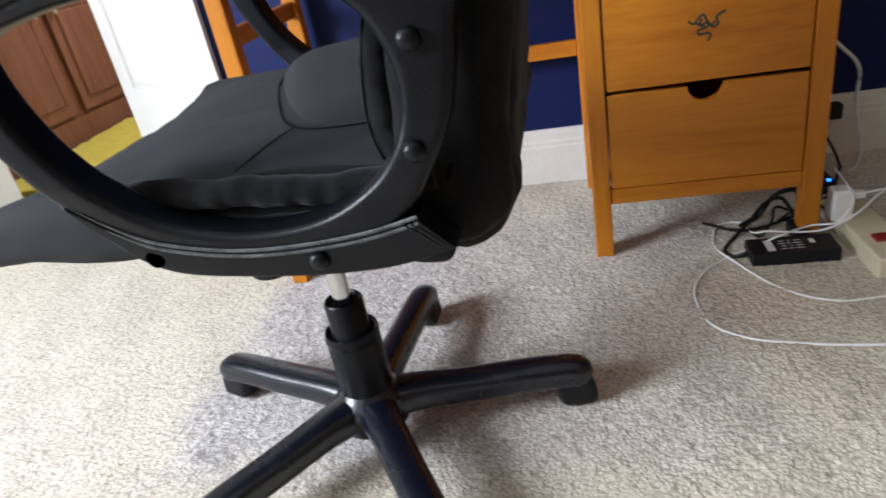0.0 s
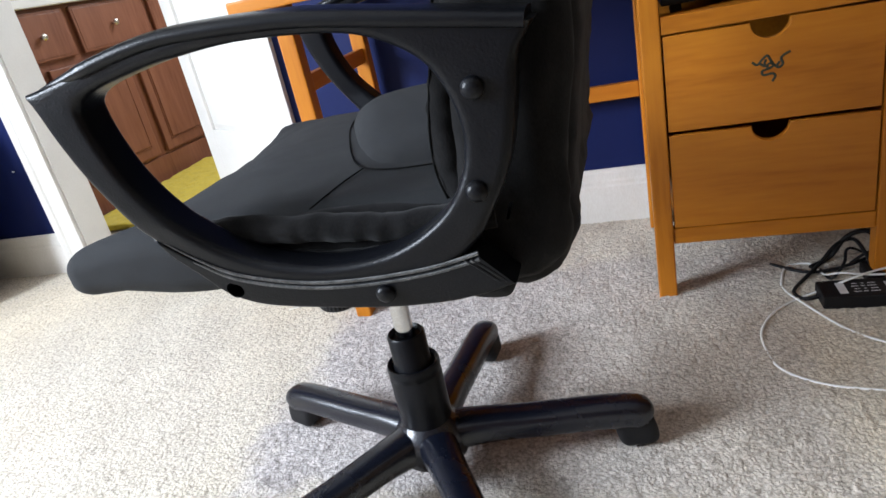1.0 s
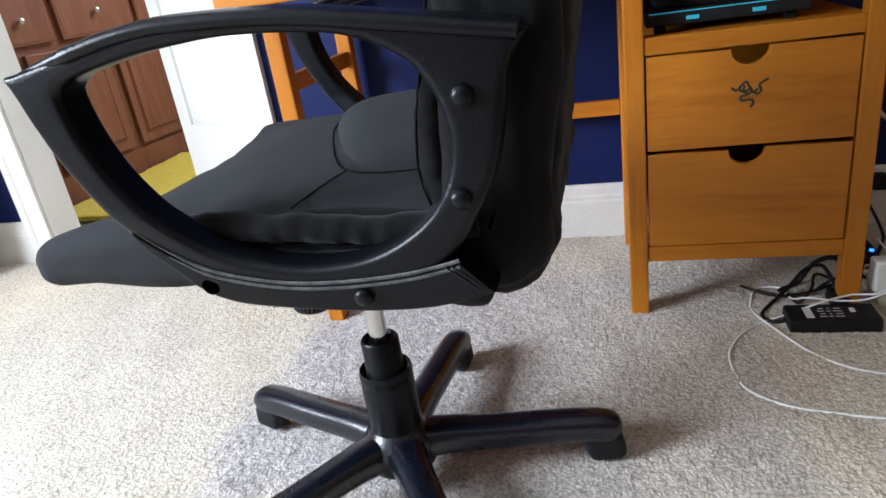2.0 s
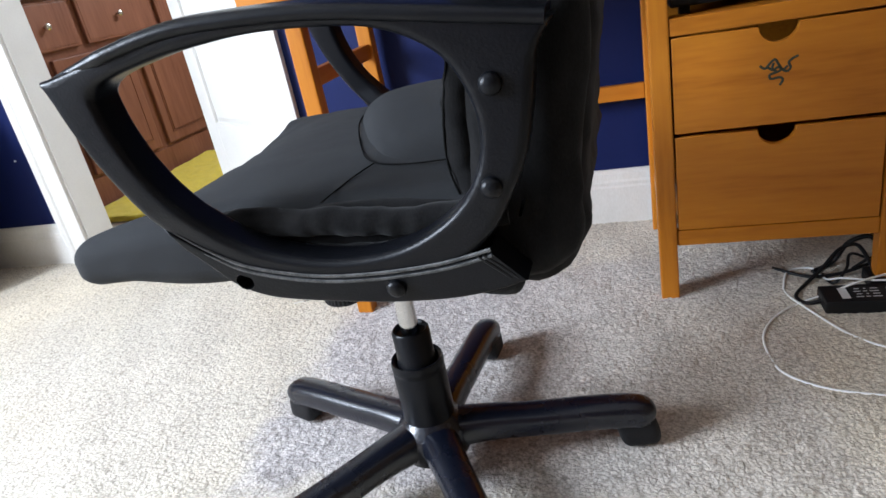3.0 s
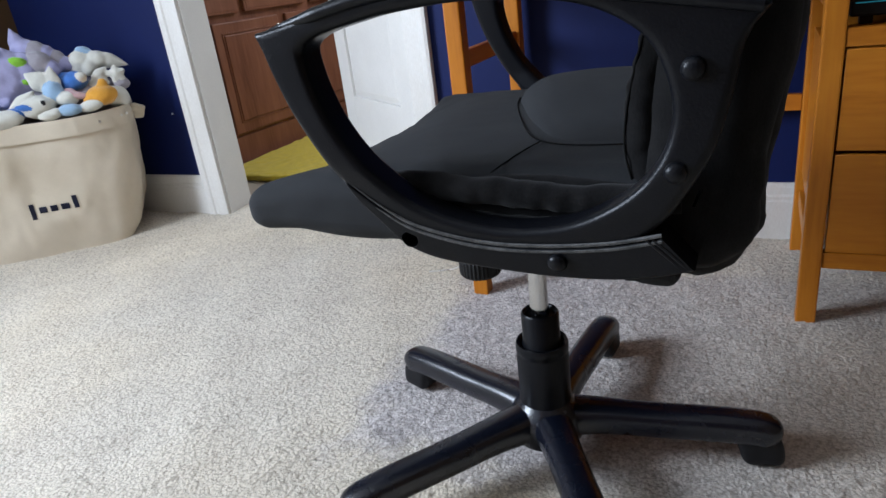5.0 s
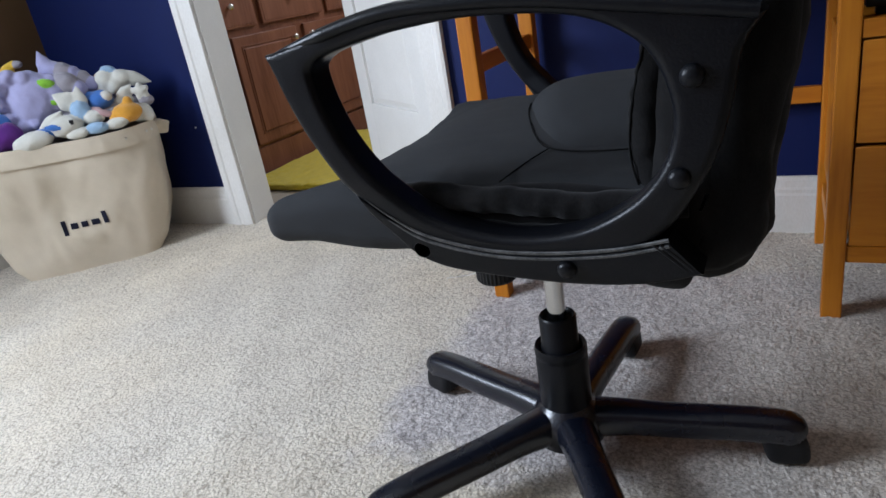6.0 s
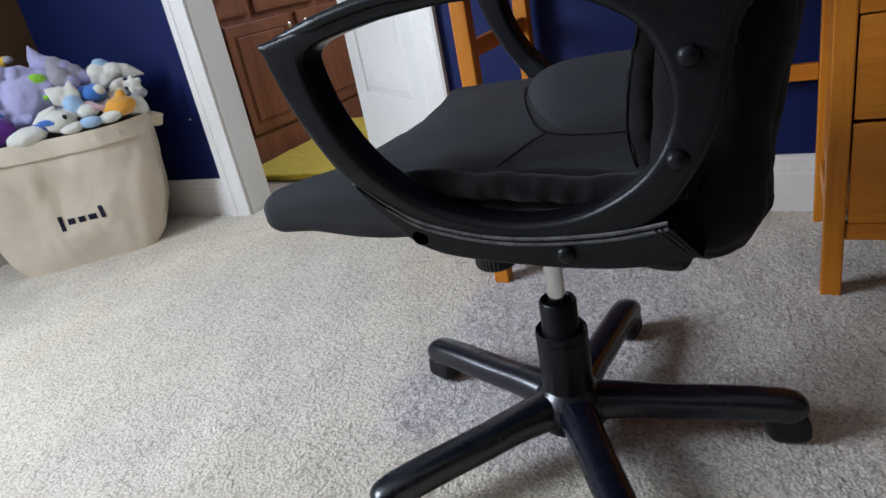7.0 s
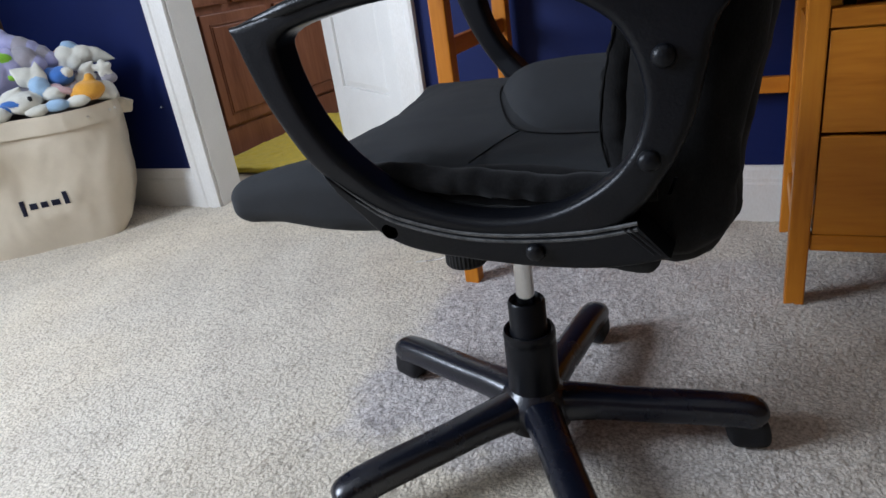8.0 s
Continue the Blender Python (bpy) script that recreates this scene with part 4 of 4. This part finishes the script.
    for k in range(5):
        a = radians(BASE_TURN + 72 * k)
        c, s = math.cos(a), math.sin(a)
        q = lambda r, z: (CX + c * r, CY + s * r, z)
        bm = sweep([q(0.015, 0.078), q(0.05, 0.079), q(0.09, 0.0785), q(0.16, 0.073), q(0.24, 0.0685), q(0.290, 0.064), q(0.313, 0.059), q(0.329, 0.049)], 0.0275, 0.0260, 24, 6, (0, 0, 1),
                   lambda t: (1.16 - 0.20 * min(1.0, t / 0.35) - 0.06 * t) if t < 0.86 else 0.908 * math.sqrt(max(0.22, 1 - ((t - 0.86) / 0.165) ** 2)), 2.5)
        lg = part("base_leg", bm, GLOSSP, root, "", True)
        gl = soft_box(0.279, 0.3405, -0.0215, 0.0215, 0.006, 0.058, 0.012, 10, lambda v: Vector((v.x - 0.012 * max(0.0, (v.z - 0.02) / 0.040) ** 2 + (0.006 * max(0.0, 1 - (v.z - 0.006) / 0.02) if v.x < 0.305 else 0.0), v.y, v.z)))
        bmesh.ops.transform(gl, matrix=pose(CX, CY, 0, 0, 0, BASE_TURN + 72 * k), verts=gl.verts)
        part("glide", gl, BLACK, lg, "black plastic glide", True)
    return tagged(root, "black fabric office chair with loop plastic arms and five star base", "office chair")


office_chair()


# ---- the toy bag and the plush toys in it ----
BD, BN = Vector((0.711, 0.703, 0)), Vector((-0.703, 0.711, 0))
BC = Vector((-2.068, 0.185, 0)) - BD * 0.232 + BN * 0.140


def bag_form(z):
    """Half width, half depth and squareness of the bag at height z."""
    t = max(0.0, min(1.0, z / 0.45))
    return 0.236 + 0.078 * t ** 0.7 + 0.022 * math.sin(math.pi * t) - 0.012 * math.exp(-((t - 0.02) / 0.05) ** 2), 0.140 + 0.028 * t, 6.5 - 3.6 * t


def bag_point(a, z, off=0.0):
    """A point of the bag's side at angle a (front at -90 degrees) and height z."""
    t = max(0.0, min(1.0, z / 0.45))
    w, d, p = bag_form(z)
    ca, sa = math.cos(a), math.sin(a)
    k = (abs(ca) ** p + abs(sa) ** p) ** (-1 / p)
    x, y = k * ca * (w + off), k * sa * (d + off)
    v = BC + BD * x + BN * y + Vector((0, 0, z))
    n = noise.noise(Vector((v.x * 5, v.y * 5, z * 5))) * 0.018 + noise.noise(Vector((v.x * 13, v.y * 13, z * 6))) * 0.008 + abs(noise.noise(Vector((v.x * 21, v.y * 21, z * 11 + v.x * 9)))) * 0.007
    v += (BD * ca + BN * sa) * n * min(1, z * 8)
    v.z += 0.010 * math.sin(2 * a + 0.6) * t * t
    return v


def bag_shell(z0, z1, o0, o1, nz, na=170):
    """A double-walled band of cloth between two heights."""
    bm = bmesh.new()
    rows = []
    zs = [z0 + (z1 - z0) * i / nz for i in range(nz + 1)]
    for z in zs:
        rows.append([bm.verts.new(bag_point(2 * math.pi * j / na, z, o1)) for j in range(na)])
    for z in zs[::-1]:
        rows.append([bm.verts.new(bag_point(2 * math.pi * j / na, z, o0)) for j in range(na)])
    rows.append(rows[0])
    for r, s in zip(rows, rows[1:]):
        for j in range(na):
            bm.faces.new((r[j], r[(j + 1) % na], s[(j + 1) % na], s[j]))
    return bm


def toy_bag():
    root = empty("toy_bag", BC.x, BC.y, 0)
    part("bag_body", bag_shell(0.0, 0.440, -0.004, 0.0, 44), CANVAS, root, "", True)
    part("folded_rim", bag_shell(0.394, 0.453, 0.001, 0.0075, 8), CANVAS, root, "", True)
    bm = bmesh.new()
    for off in (0.002, 0.010):
        bm.faces.new([bm.verts.new(bag_point(2 * math.pi * j / 64, off, -0.003)) for j in range(64)])
    part("bag_bottom", bm, CANVAS, root)
    # embroidered word, shown as plain bars
    def front_angle(x, z):
        """The angle at which the bag's front lies x along it at height z."""
        w, _, p = bag_form(z)
        return math.atan2(-(1 - (abs(x) / w) ** p) ** (1 / p), x / w)

    for x0, x1, z0, z1 in ((-0.050, -0.036, 0.138, 0.190), (-0.023, 0.000, 0.156, 0.176), (0.011, 0.032, 0.156, 0.176), (0.043, 0.068, 0.156, 0.176), (0.080, 0.094, 0.154, 0.198)):
        bm = bmesh.new()
        grid = []
        for i in range(9):
            x = x0 + (x1 - x0) * i / 8
            zs = [z0 + (z1 - z0) * k / 6 for k in range(7)]
            grid.append([bm.verts.new(bag_point(front_angle(x, z), z, 0.0022)) for z in zs])
        for g, h in zip(grid, grid[1:]):
            for k in range(6):
                bm.faces.new((g[k], h[k], h[k + 1], g[k + 1]))
        bmesh.ops.solidify(bm, geom=bm.faces[:], thickness=0.0006)
        part("embroidered_bar", bm, NAVY, root, "navy embroidered bar")
    # knotted handle end at the rim
    hp = bag_point(radians(-14), 0.42, 0.012)
    hb = soft_box(-0.028, 0.030, -0.007, 0.007, -0.026, 0.024, 0.006, 10, lambda v: Vector((v.x + 0.4 * v.z, v.y + wrinkle(v, 40, 0.012) + 0.25 * v.x, v.z * (1 - 8 * max(0, v.x)) - 0.4 * max(0, v.x))))
    bmesh.ops.transform(hb, matrix=Matrix.Translation(hp) @ Matrix.Rotation(radians(30), 4, "Z"), verts=hb.verts)
    part("handle_knot", hb, CANVAS, root, "", True)
    for a, z in ((-35, 0.425), (-30, 0.425), (-50, 0.422)):
        g = lathe([(0.0045, 0), (0.0045, 0.0015), (0.003, 0.002)], n=12)
        q = bag_point(radians(a), z, 0.0085)
        way = (BD * math.cos(radians(a)) * 0.4 + BN * math.sin(radians(a))).normalized()
        bmesh.ops.transform(g, matrix=Matrix.Translation(q) @ way.to_track_quat("Z", "Y").to_matrix().to_4x4(), verts=g.verts)
        part("eyelet", g, NICKEL, root)
    return tagged(root, "cream canvas toy bag with folded rim, full of plush toys", "toy bag")


toy_bag()


def lump(c, r, rot, seed, pointed):
    bm = bmesh.new()
    bmesh.ops.create_icosphere(bm, subdivisions=3, radius=1.0)
    e = Euler([radians(a) for a in rot]).to_matrix()
    for v in bm.verts:
        k = 1 + 0.10 * noise.noise(v.co * 2.0 + Vector((seed, seed * 2, 0)))
        t = (1 - 0.78 * max(0, v.co.z)) if pointed else 1.0
        v.co = Vector(c) + e @ Vector((v.co.x * r[0] * k * t, v.co.y * r[1] * k * t, v.co.z * r[2] * k))
    return bm, e


def toy(lumps, mats, label):
    """One soft toy sewn together as one stuffed mesh. Lobes: (along the bag front, depth, height), radii, turn, colour, pointed."""
    bms, lobes = [], []
    for i, (s, d, z, r, rot, index, *pointed) in enumerate(lumps):
        c = BC + BD * s + BN * (d - 0.012) + Vector((0, 0, z))
        r = tuple(1.10 * q for q in r)
        b, e = lump(c, r, (rot[0], rot[1], rot[2] + 44.7), i * 1.7 + s * 10, bool(pointed))
        bms.append(b)
        lobes.append((c, e.inverted(), r, index))
    bm = join(*bms)
    me = bpy.data.meshes.new("sewn")
    bm.to_mesh(me)
    bm.free()
    tmp = new("sewn", me)
    mod = tmp.modifiers.new("sew", "REMESH")
    mod.mode, mod.voxel_size = "VOXEL", 0.0042
    sm = tmp.modifiers.new("soften", "SMOOTH")
    sm.factor, sm.iterations = 0.5, 3
    bpy.context.view_layer.update()
    sewn = bpy.data.meshes.new_from_object(tmp.evaluated_get(bpy.context.evaluated_depsgraph_get()))
    bpy.data.objects.remove(tmp)
    bpy.data.meshes.remove(me)
    bm = bmesh.new()
    bm.from_mesh(sewn)
    bpy.data.meshes.remove(sewn)
    for f in bm.faces:
        p = f.calc_center_median()
        best = min(lobes, key=lambda q: sum((a / b) ** 2 for a, b in zip(q[1] @ (p - q[0]), q[2])))
        f.material_index = best[3]
    return tagged(part("plush_toy", bm, mats, None, "", True), label, "plush toy", group="plush toys in the bag")


O = (0, 0, 0)
# lavender scalloped toy with lime spots, facing out over the rim
body = [(-0.010, -0.045, 0.585, (0.068, 0.050, 0.085), (0, 12, 0), 0)]
for k in range(9):
    a = 2 * math.pi * k / 9 + 0.3
    body.append((-0.045 + 0.060 * math.cos(a), -0.062, 0.585 + 0.082 * math.sin(a), (0.024, 0.030, 0.024), O, 0))
body += [(0.050, -0.075, 0.628, (0.0235, 0.012, 0.0145), (0, 15, 15), 1), (0.053, -0.072, 0.568, (0.0135, 0.012, 0.011), (0, 15, 15), 1), (0.050, -0.040, 0.590, (0.050, 0.040, 0.060), O, 0)]
toy(body, [P_LAV, P_GREEN], "lavender scalloped plush toy with lime green spots")
# banded tail toy
toy([(0.050, 0.000, 0.690, (0.022, 0.022, 0.040), (0, -10, 0), 0, 1), (0.065, 0.000, 0.660, (0.038, 0.034, 0.032), O, 0), (0.093, -0.005, 0.648, (0.032, 0.034, 0.034), (0, 30, 0), 1), (0.120, -0.005, 0.635, (0.030, 0.030, 0.030), (0, 30, 0), 0), (0.145, -0.005, 0.618, (0.030, 0.028, 0.028), (0, 35, 0), 1), (0.170, -0.010, 0.598, (0.028, 0.024, 0.024), (0, 35, 0), 0),
     (0.100, -0.045, 0.612, (0.040, 0.028, 0.036), (0, 30, 0), 1), (0.130, -0.045, 0.590, (0.026, 0.026, 0.030), O, 0)], [P_LAV, P_GREY], "plush toy with grey and lavender bands")
# long eared white and blue toy
toy([(0.070, -0.115, 0.488, (0.050, 0.040, 0.034), O, 0), (0.088, -0.085, 0.566, (0.030, 0.012, 0.042), (0, -48, 0), 0, 1), (0.128, -0.085, 0.560, (0.026, 0.012, 0.046), (0, 8, 0), 0, 1), (0.090, -0.140, 0.500, (0.020, 0.012, 0.016), O, 0), (0.096, -0.151, 0.502, (0.0065, 0.005, 0.0075), O, 2), (0.050, -0.146, 0.492, (0.036, 0.012, 0.010), (0, 12, 0), 1),
     (0.125, -0.095, 0.520, (0.030, 0.026, 0.034), O, 3), (0.160, -0.110, 0.498, (0.030, 0.024, 0.022), O, 0), (0.030, -0.120, 0.515, (0.050, 0.014, 0.016), (0, -30, 0), 0, 1)], [P_WHITE, P_BLUE, P_BLACK, P_LIGHT], "white and blue long eared plush toy")
# cream toys at the far end
toy([(0.215, -0.005, 0.600, (0.034, 0.030, 0.032), O, 0), (0.245, -0.020, 0.585, (0.026, 0.022, 0.036), (0, 40, 0), 0, 1), (0.268, -0.015, 0.600, (0.030, 0.020, 0.026), O, 0), (0.305, -0.010, 0.590, (0.024, 0.016, 0.058), (0, 112, 0), 0, 1), (0.235, -0.005, 0.632, (0.024, 0.016, 0.014), (0, 20, 0), 1), (0.200, -0.015, 0.575, (0.020, 0.018, 0.030), (0, -30, 0), 0, 1)], [P_WHITE, P_LIGHT], "cream white plush toy with drooping ears")
star = [(0.318, -0.055, 0.548, (0.018, 0.014, 0.018), O, 0)]
for k in range(5):
    star.append((0.318 + 0.019 * math.cos(1.26 * k + 0.4), -0.055, 0.548 + 0.019 * math.sin(1.26 * k + 0.4), (0.010, 0.011, 0.010), O, 0))
toy(star + [(0.325, -0.045, 0.515, (0.024, 0.020, 0.018), O, 1), (0.270, -0.055, 0.560, (0.014, 0.012, 0.032), (0, 60, 0), 0, 1), (0.262, -0.055, 0.540, (0.014, 0.012, 0.030), (0, -60, 0), 0, 1), (0.255, -0.050, 0.525, (0.030, 0.020, 0.018), O, 0)], [P_WHITE, P_GREY], "small white star shaped plush toy")
toy([(0.262, -0.105, 0.492, (0.044, 0.034, 0.030), O, 0), (0.272, -0.100, 0.522, (0.015, 0.014, 0.022), O, 0), (0.235, -0.105, 0.485, (0.030, 0.026, 0.024), O, 0)], [P_ORANGE], "soft orange plush toy with a stubby top")
toy([(0.188, -0.060, 0.545, (0.038, 0.030, 0.030), O, 0), (0.160, -0.045, 0.555, (0.024, 0.022, 0.022), O, 0), (0.212, -0.078, 0.556, (0.018, 0.014, 0.016), O, 1)], [P_BLUE, P_WHITE], "royal blue plush toy with white face")
toy([(0.190, -0.110, 0.505, (0.034, 0.016, 0.011), (0, 18, 0), 0), (0.165, -0.090, 0.515, (0.022, 0.016, 0.014), O, 0)], [P_PINK], "dusty pink plush toy half hidden")
toy([(0.205, 0.030, 0.600, (0.034, 0.028, 0.028), O, 0)], [P_ORANGE], "amber plush toy behind the cream one")
toy([(-0.035, -0.135, 0.462, (0.060, 0.034, 0.030), (0, -8, 0), 0), (0.005, -0.118, 0.478, (0.052, 0.028, 0.020), (0, -10, 0), 1)], [P_WHITE, P_BLUE], "white and blue round plush toy")
toy([(0.225, -0.125, 0.468, (0.036, 0.020, 0.018), (0, -10, 0), 0), (0.160, -0.135, 0.466, (0.034, 0.020, 0.018), O, 1)], [P_WHITE, P_LIGHT], "pale blue and white plush toy at the rim")
toy([(0.300, -0.070, 0.480, (0.036, 0.030, 0.030), O, 0), (0.320, -0.085, 0.470, (0.020, 0.020, 0.020), O, 0)], [P_WHITE], "white plush toy beside the rim")
toy([(0.100, -0.142, 0.460, (0.032, 0.018, 0.016), O, 0), (0.120, -0.140, 0.466, (0.018, 0.014, 0.012), O, 0)], [P_WHITE], "small white plush toy at the rim")
toy([(-0.125, -0.105, 0.488, (0.062, 0.044, 0.046), O, 0), (-0.095, -0.110, 0.512, (0.026, 0.024, 0.024), O, 0)], [P_PURPLE], "dark purple plush toy")
toy([(-0.150, -0.055, 0.558, (0.044, 0.040, 0.034), O, 0), (-0.120, -0.085, 0.532, (0.034, 0.032, 0.032), O, 1)], [P_TEAL, P_BLUE], "teal and blue plush toy")
toy([(-0.085, 0.005, 0.655, (0.050, 0.038, 0.032), O, 0), (-0.060, 0.010, 0.690, (0.018, 0.014, 0.030), (0, 35, 0), 0, 1), (-0.030, 0.01, 0.70, (0.016, 0.012, 0.012), O, 2), (-0.135, -0.020, 0.620, (0.034, 0.032, 0.030), O, 1)], [P_YELLOW, P_ORANGE, P_GREY], "yellow and orange plush toy")
# filler lobes added to close the dark gap below the toys
toy([(0.020, 0.03, 0.49, (0.16, 0.10, 0.07), O, 0), (0.180, 0.01, 0.485, (0.13, 0.09, 0.06), O, 0), (-0.14, 0.02, 0.49, (0.13, 0.10, 0.08), O, 0)], [P_GREY], "grey plush filler added under the toys")


# ---- cables and power bits beside the desk ----
def cable(name, pts, r, mat, label, category="cable"):
    return tagged(part(name, sweep(pts, r, r, 8, 8), mat, None, "", True), label, category)


W = 0.004
cable("white_cable", [(0.70, -0.345, W), (0.395, -0.340, W), (0.265, -0.323, W), (0.202, -0.303, W), (0.157, -0.261, W), (0.146, -0.198, W), (0.152, -0.142, W), (0.183, -0.084, W), (0.235, -0.038, W), (0.285, -0.027, 0.016), (0.33, -0.030, 0.038), (0.39, -0.005, 0.040), (0.425, -0.03, 0.055), (0.445, -0.03, 0.075), (0.46, -0.01, 0.10), (0.465, 0.10, 0.11)], 0.0021, WPLAST, "thin white cable looped over the carpet")
cable("white_cable", [(0.70, -0.19, W), (0.447, -0.210, W), (0.369, -0.214, W), (0.294, -0.162, W), (0.235, -0.050, 0.006), (0.218, 0.0, W), (0.221, 0.037, W), (0.243, 0.098, W), (0.289, 0.102, W), (0.300, 0.046, 0.008), (0.315, -0.005, 0.036), (0.37, -0.020, 0.036), (0.415, -0.03, 0.045), (0.46, -0.035, 0.075), (0.50, -0.01, 0.095), (0.525, 0.01, 0.098), (0.490, 0.02, 0.088)], 0.0021, WPLAST, "thin white cable looped over the carpet")
cable("black_cable", [(0.214, 0.112, 0.005), (0.269, 0.065, 0.006), (0.32, 0.06, 0.010), (0.37, 0.07, 0.02), (0.43, 0.10, 0.03), (0.47, 0.13, 0.035), (0.53, 0.24, 0.05)], 0.0035, BLACK, "black power cable bundled on the carpet")
cable("black_cable", [(0.275, -0.045, 0.012), (0.244, -0.042, 0.005), (0.233, -0.012, 0.005), (0.262, 0.035, 0.006), (0.30, 0.075, 0.018), (0.335, 0.10, 0.045), (0.365, 0.10, 0.055), (0.372, 0.06, 0.05), (0.377, 0.02, 0.03)], 0.0040, BLACK, "black power cable bundled on the carpet")
cable("black_cable", [(0.30, 0.07, 0.006), (0.31, 0.03, 0.006), (0.335, 0.045, 0.03), (0.36, 0.10, 0.035), (0.42, 0.09, 0.012), (0.47, 0.15, 0.02)], 0.0030, BLACK, "black power cable bundled on the carpet")
cable("black_cable", [(0.47, 0.32, 0.20), (0.525, 0.345, 0.10), (0.55, 0.30, 0.03), (0.515, 0.22, 0.02), (0.475, 0.10, 0.05), (0.46, 0.04, 0.06)], 0.0035, BLACK, "black cable hanging behind the desk")
cable("black_cable", [(0.285, 0.085, 0.005), (0.33, 0.115, 0.012), (0.352, 0.10, 0.060), (0.385, 0.085, 0.078), (0.405, 0.07, 0.050), (0.40, 0.04, 0.012), (0.37, 0.01, 0.008)], 0.0050, BLACK, "black power cable bundled on the carpet")
cable("black_cable", [(0.36, 0.09, 0.006), (0.375, 0.06, 0.040), (0.40, 0.055, 0.052), (0.43, 0.075, 0.045), (0.455, 0.10, 0.020), (0.49, 0.13, 0.006)], 0.0032, BLACK, "black power cable bundled on the carpet")
cable("black_cable", [(0.545, 0.20, 0.006), (0.50, 0.17, 0.030), (0.455, 0.12, 0.055), (0.425, 0.06, 0.040), (0.395, 0.03, 0.020)], 0.0028, BLACK, "black cable trailing under the desk")
cable("grey_cable", [(0.47, 0.41, 0.37), (0.567, 0.415, 0.275), (0.615, 0.415, 0.215), (0.615, 0.41, 0.13), (0.62, 0.37, 0.04), (0.605, 0.34, 0.006), (0.575, 0.30, 0.006)], 0.0045, LABELW, "pale grey cable hanging down the wall")


def power_adapter():
    root = empty("power_adapter", 0.355, -0.04, 0, -2)
    part("case", box(0.268, 0.424, -0.082, -0.016, 0.0, 0.028, 0.004), BLACK, root)
    part("label", box(0.298, 0.312, -0.070, -0.030, 0.0275, 0.0286), LABELW, root, "white printed label")
    for i in range(4):
        for a, b in ((0.322, 0.334), (0.338, 0.345), (0.349, 0.364)):
            part("print_bar", box(a + 0.003 * (i % 2), b, -0.066 + 0.010 * i, -0.0640 + 0.010 * i, 0.0275, 0.0284), LABELW, root)
    part("print_bar", box(0.378, 0.387, -0.050, -0.034, 0.0275, 0.0285), LABELW, root)
    part("plug", box(0.362, 0.392, -0.008, 0.05, 0.006, 0.032, 0.006), BLACK, root)
    return tagged(root, "black laptop power adapter with white label on carpet", "power adapter")


power_adapter()


def power_strip():
    root = empty("power_strip", 0.52, 0.0, 0, 0)
    mm = pose(0.492, -0.150, 0, 0, 0, 92)
    part("case", box(0, 0.26, -0.036, 0.036, 0.0, 0.040, 0.006, 3, mm), CREAM, root)
    part("switch", box(0.062, 0.088, -0.012, 0.014, 0.038, 0.045, 0.002, 2, mm), RED, root, "dark red rocker switch")
    return tagged(root, "aged cream plastic power strip with red switch", "power strip")


power_strip()


def plug_charger():
    root = empty("plug_charger", 0.465, 0.01, 0.04)
    part("case", box(0.432, 0.470, 0.004, 0.040, 0.038, 0.102, 0.006, 3), WPLAST, root)
    part("cable_plug", box(0.469, 0.492, 0.012, 0.028, 0.080, 0.094, 0.003), WPLAST, root)
    return tagged(root, "white plug-in charger standing on the power strip", "charger")


plug_charger()


def wall_plug():
    root = empty("wall_plug", 0.575, 0.40, 0.1)
    part("case", box(0.556, 0.586, 0.398, 0.4305, 0.100, 0.138, 0.006), BLACK, root)
    return tagged(root, "black plug at the baseboard", "plug")


wall_plug()


def hub_box():
    root = empty("indicator_box", 0.48, 0.2, 0)
    part("case", box(0.440, 0.512, 0.205, 0.32, 0.0, 0.030, 0.005), BLACK, root)
    part("indicator", lathe([(0.0045, 0.030), (0.0045, 0.0335)], 0.499, 0.214, 12), LED_BLUE, root, "small blue light")
    return tagged(root, "black network box with blue light on carpet", "network box")


hub_box()
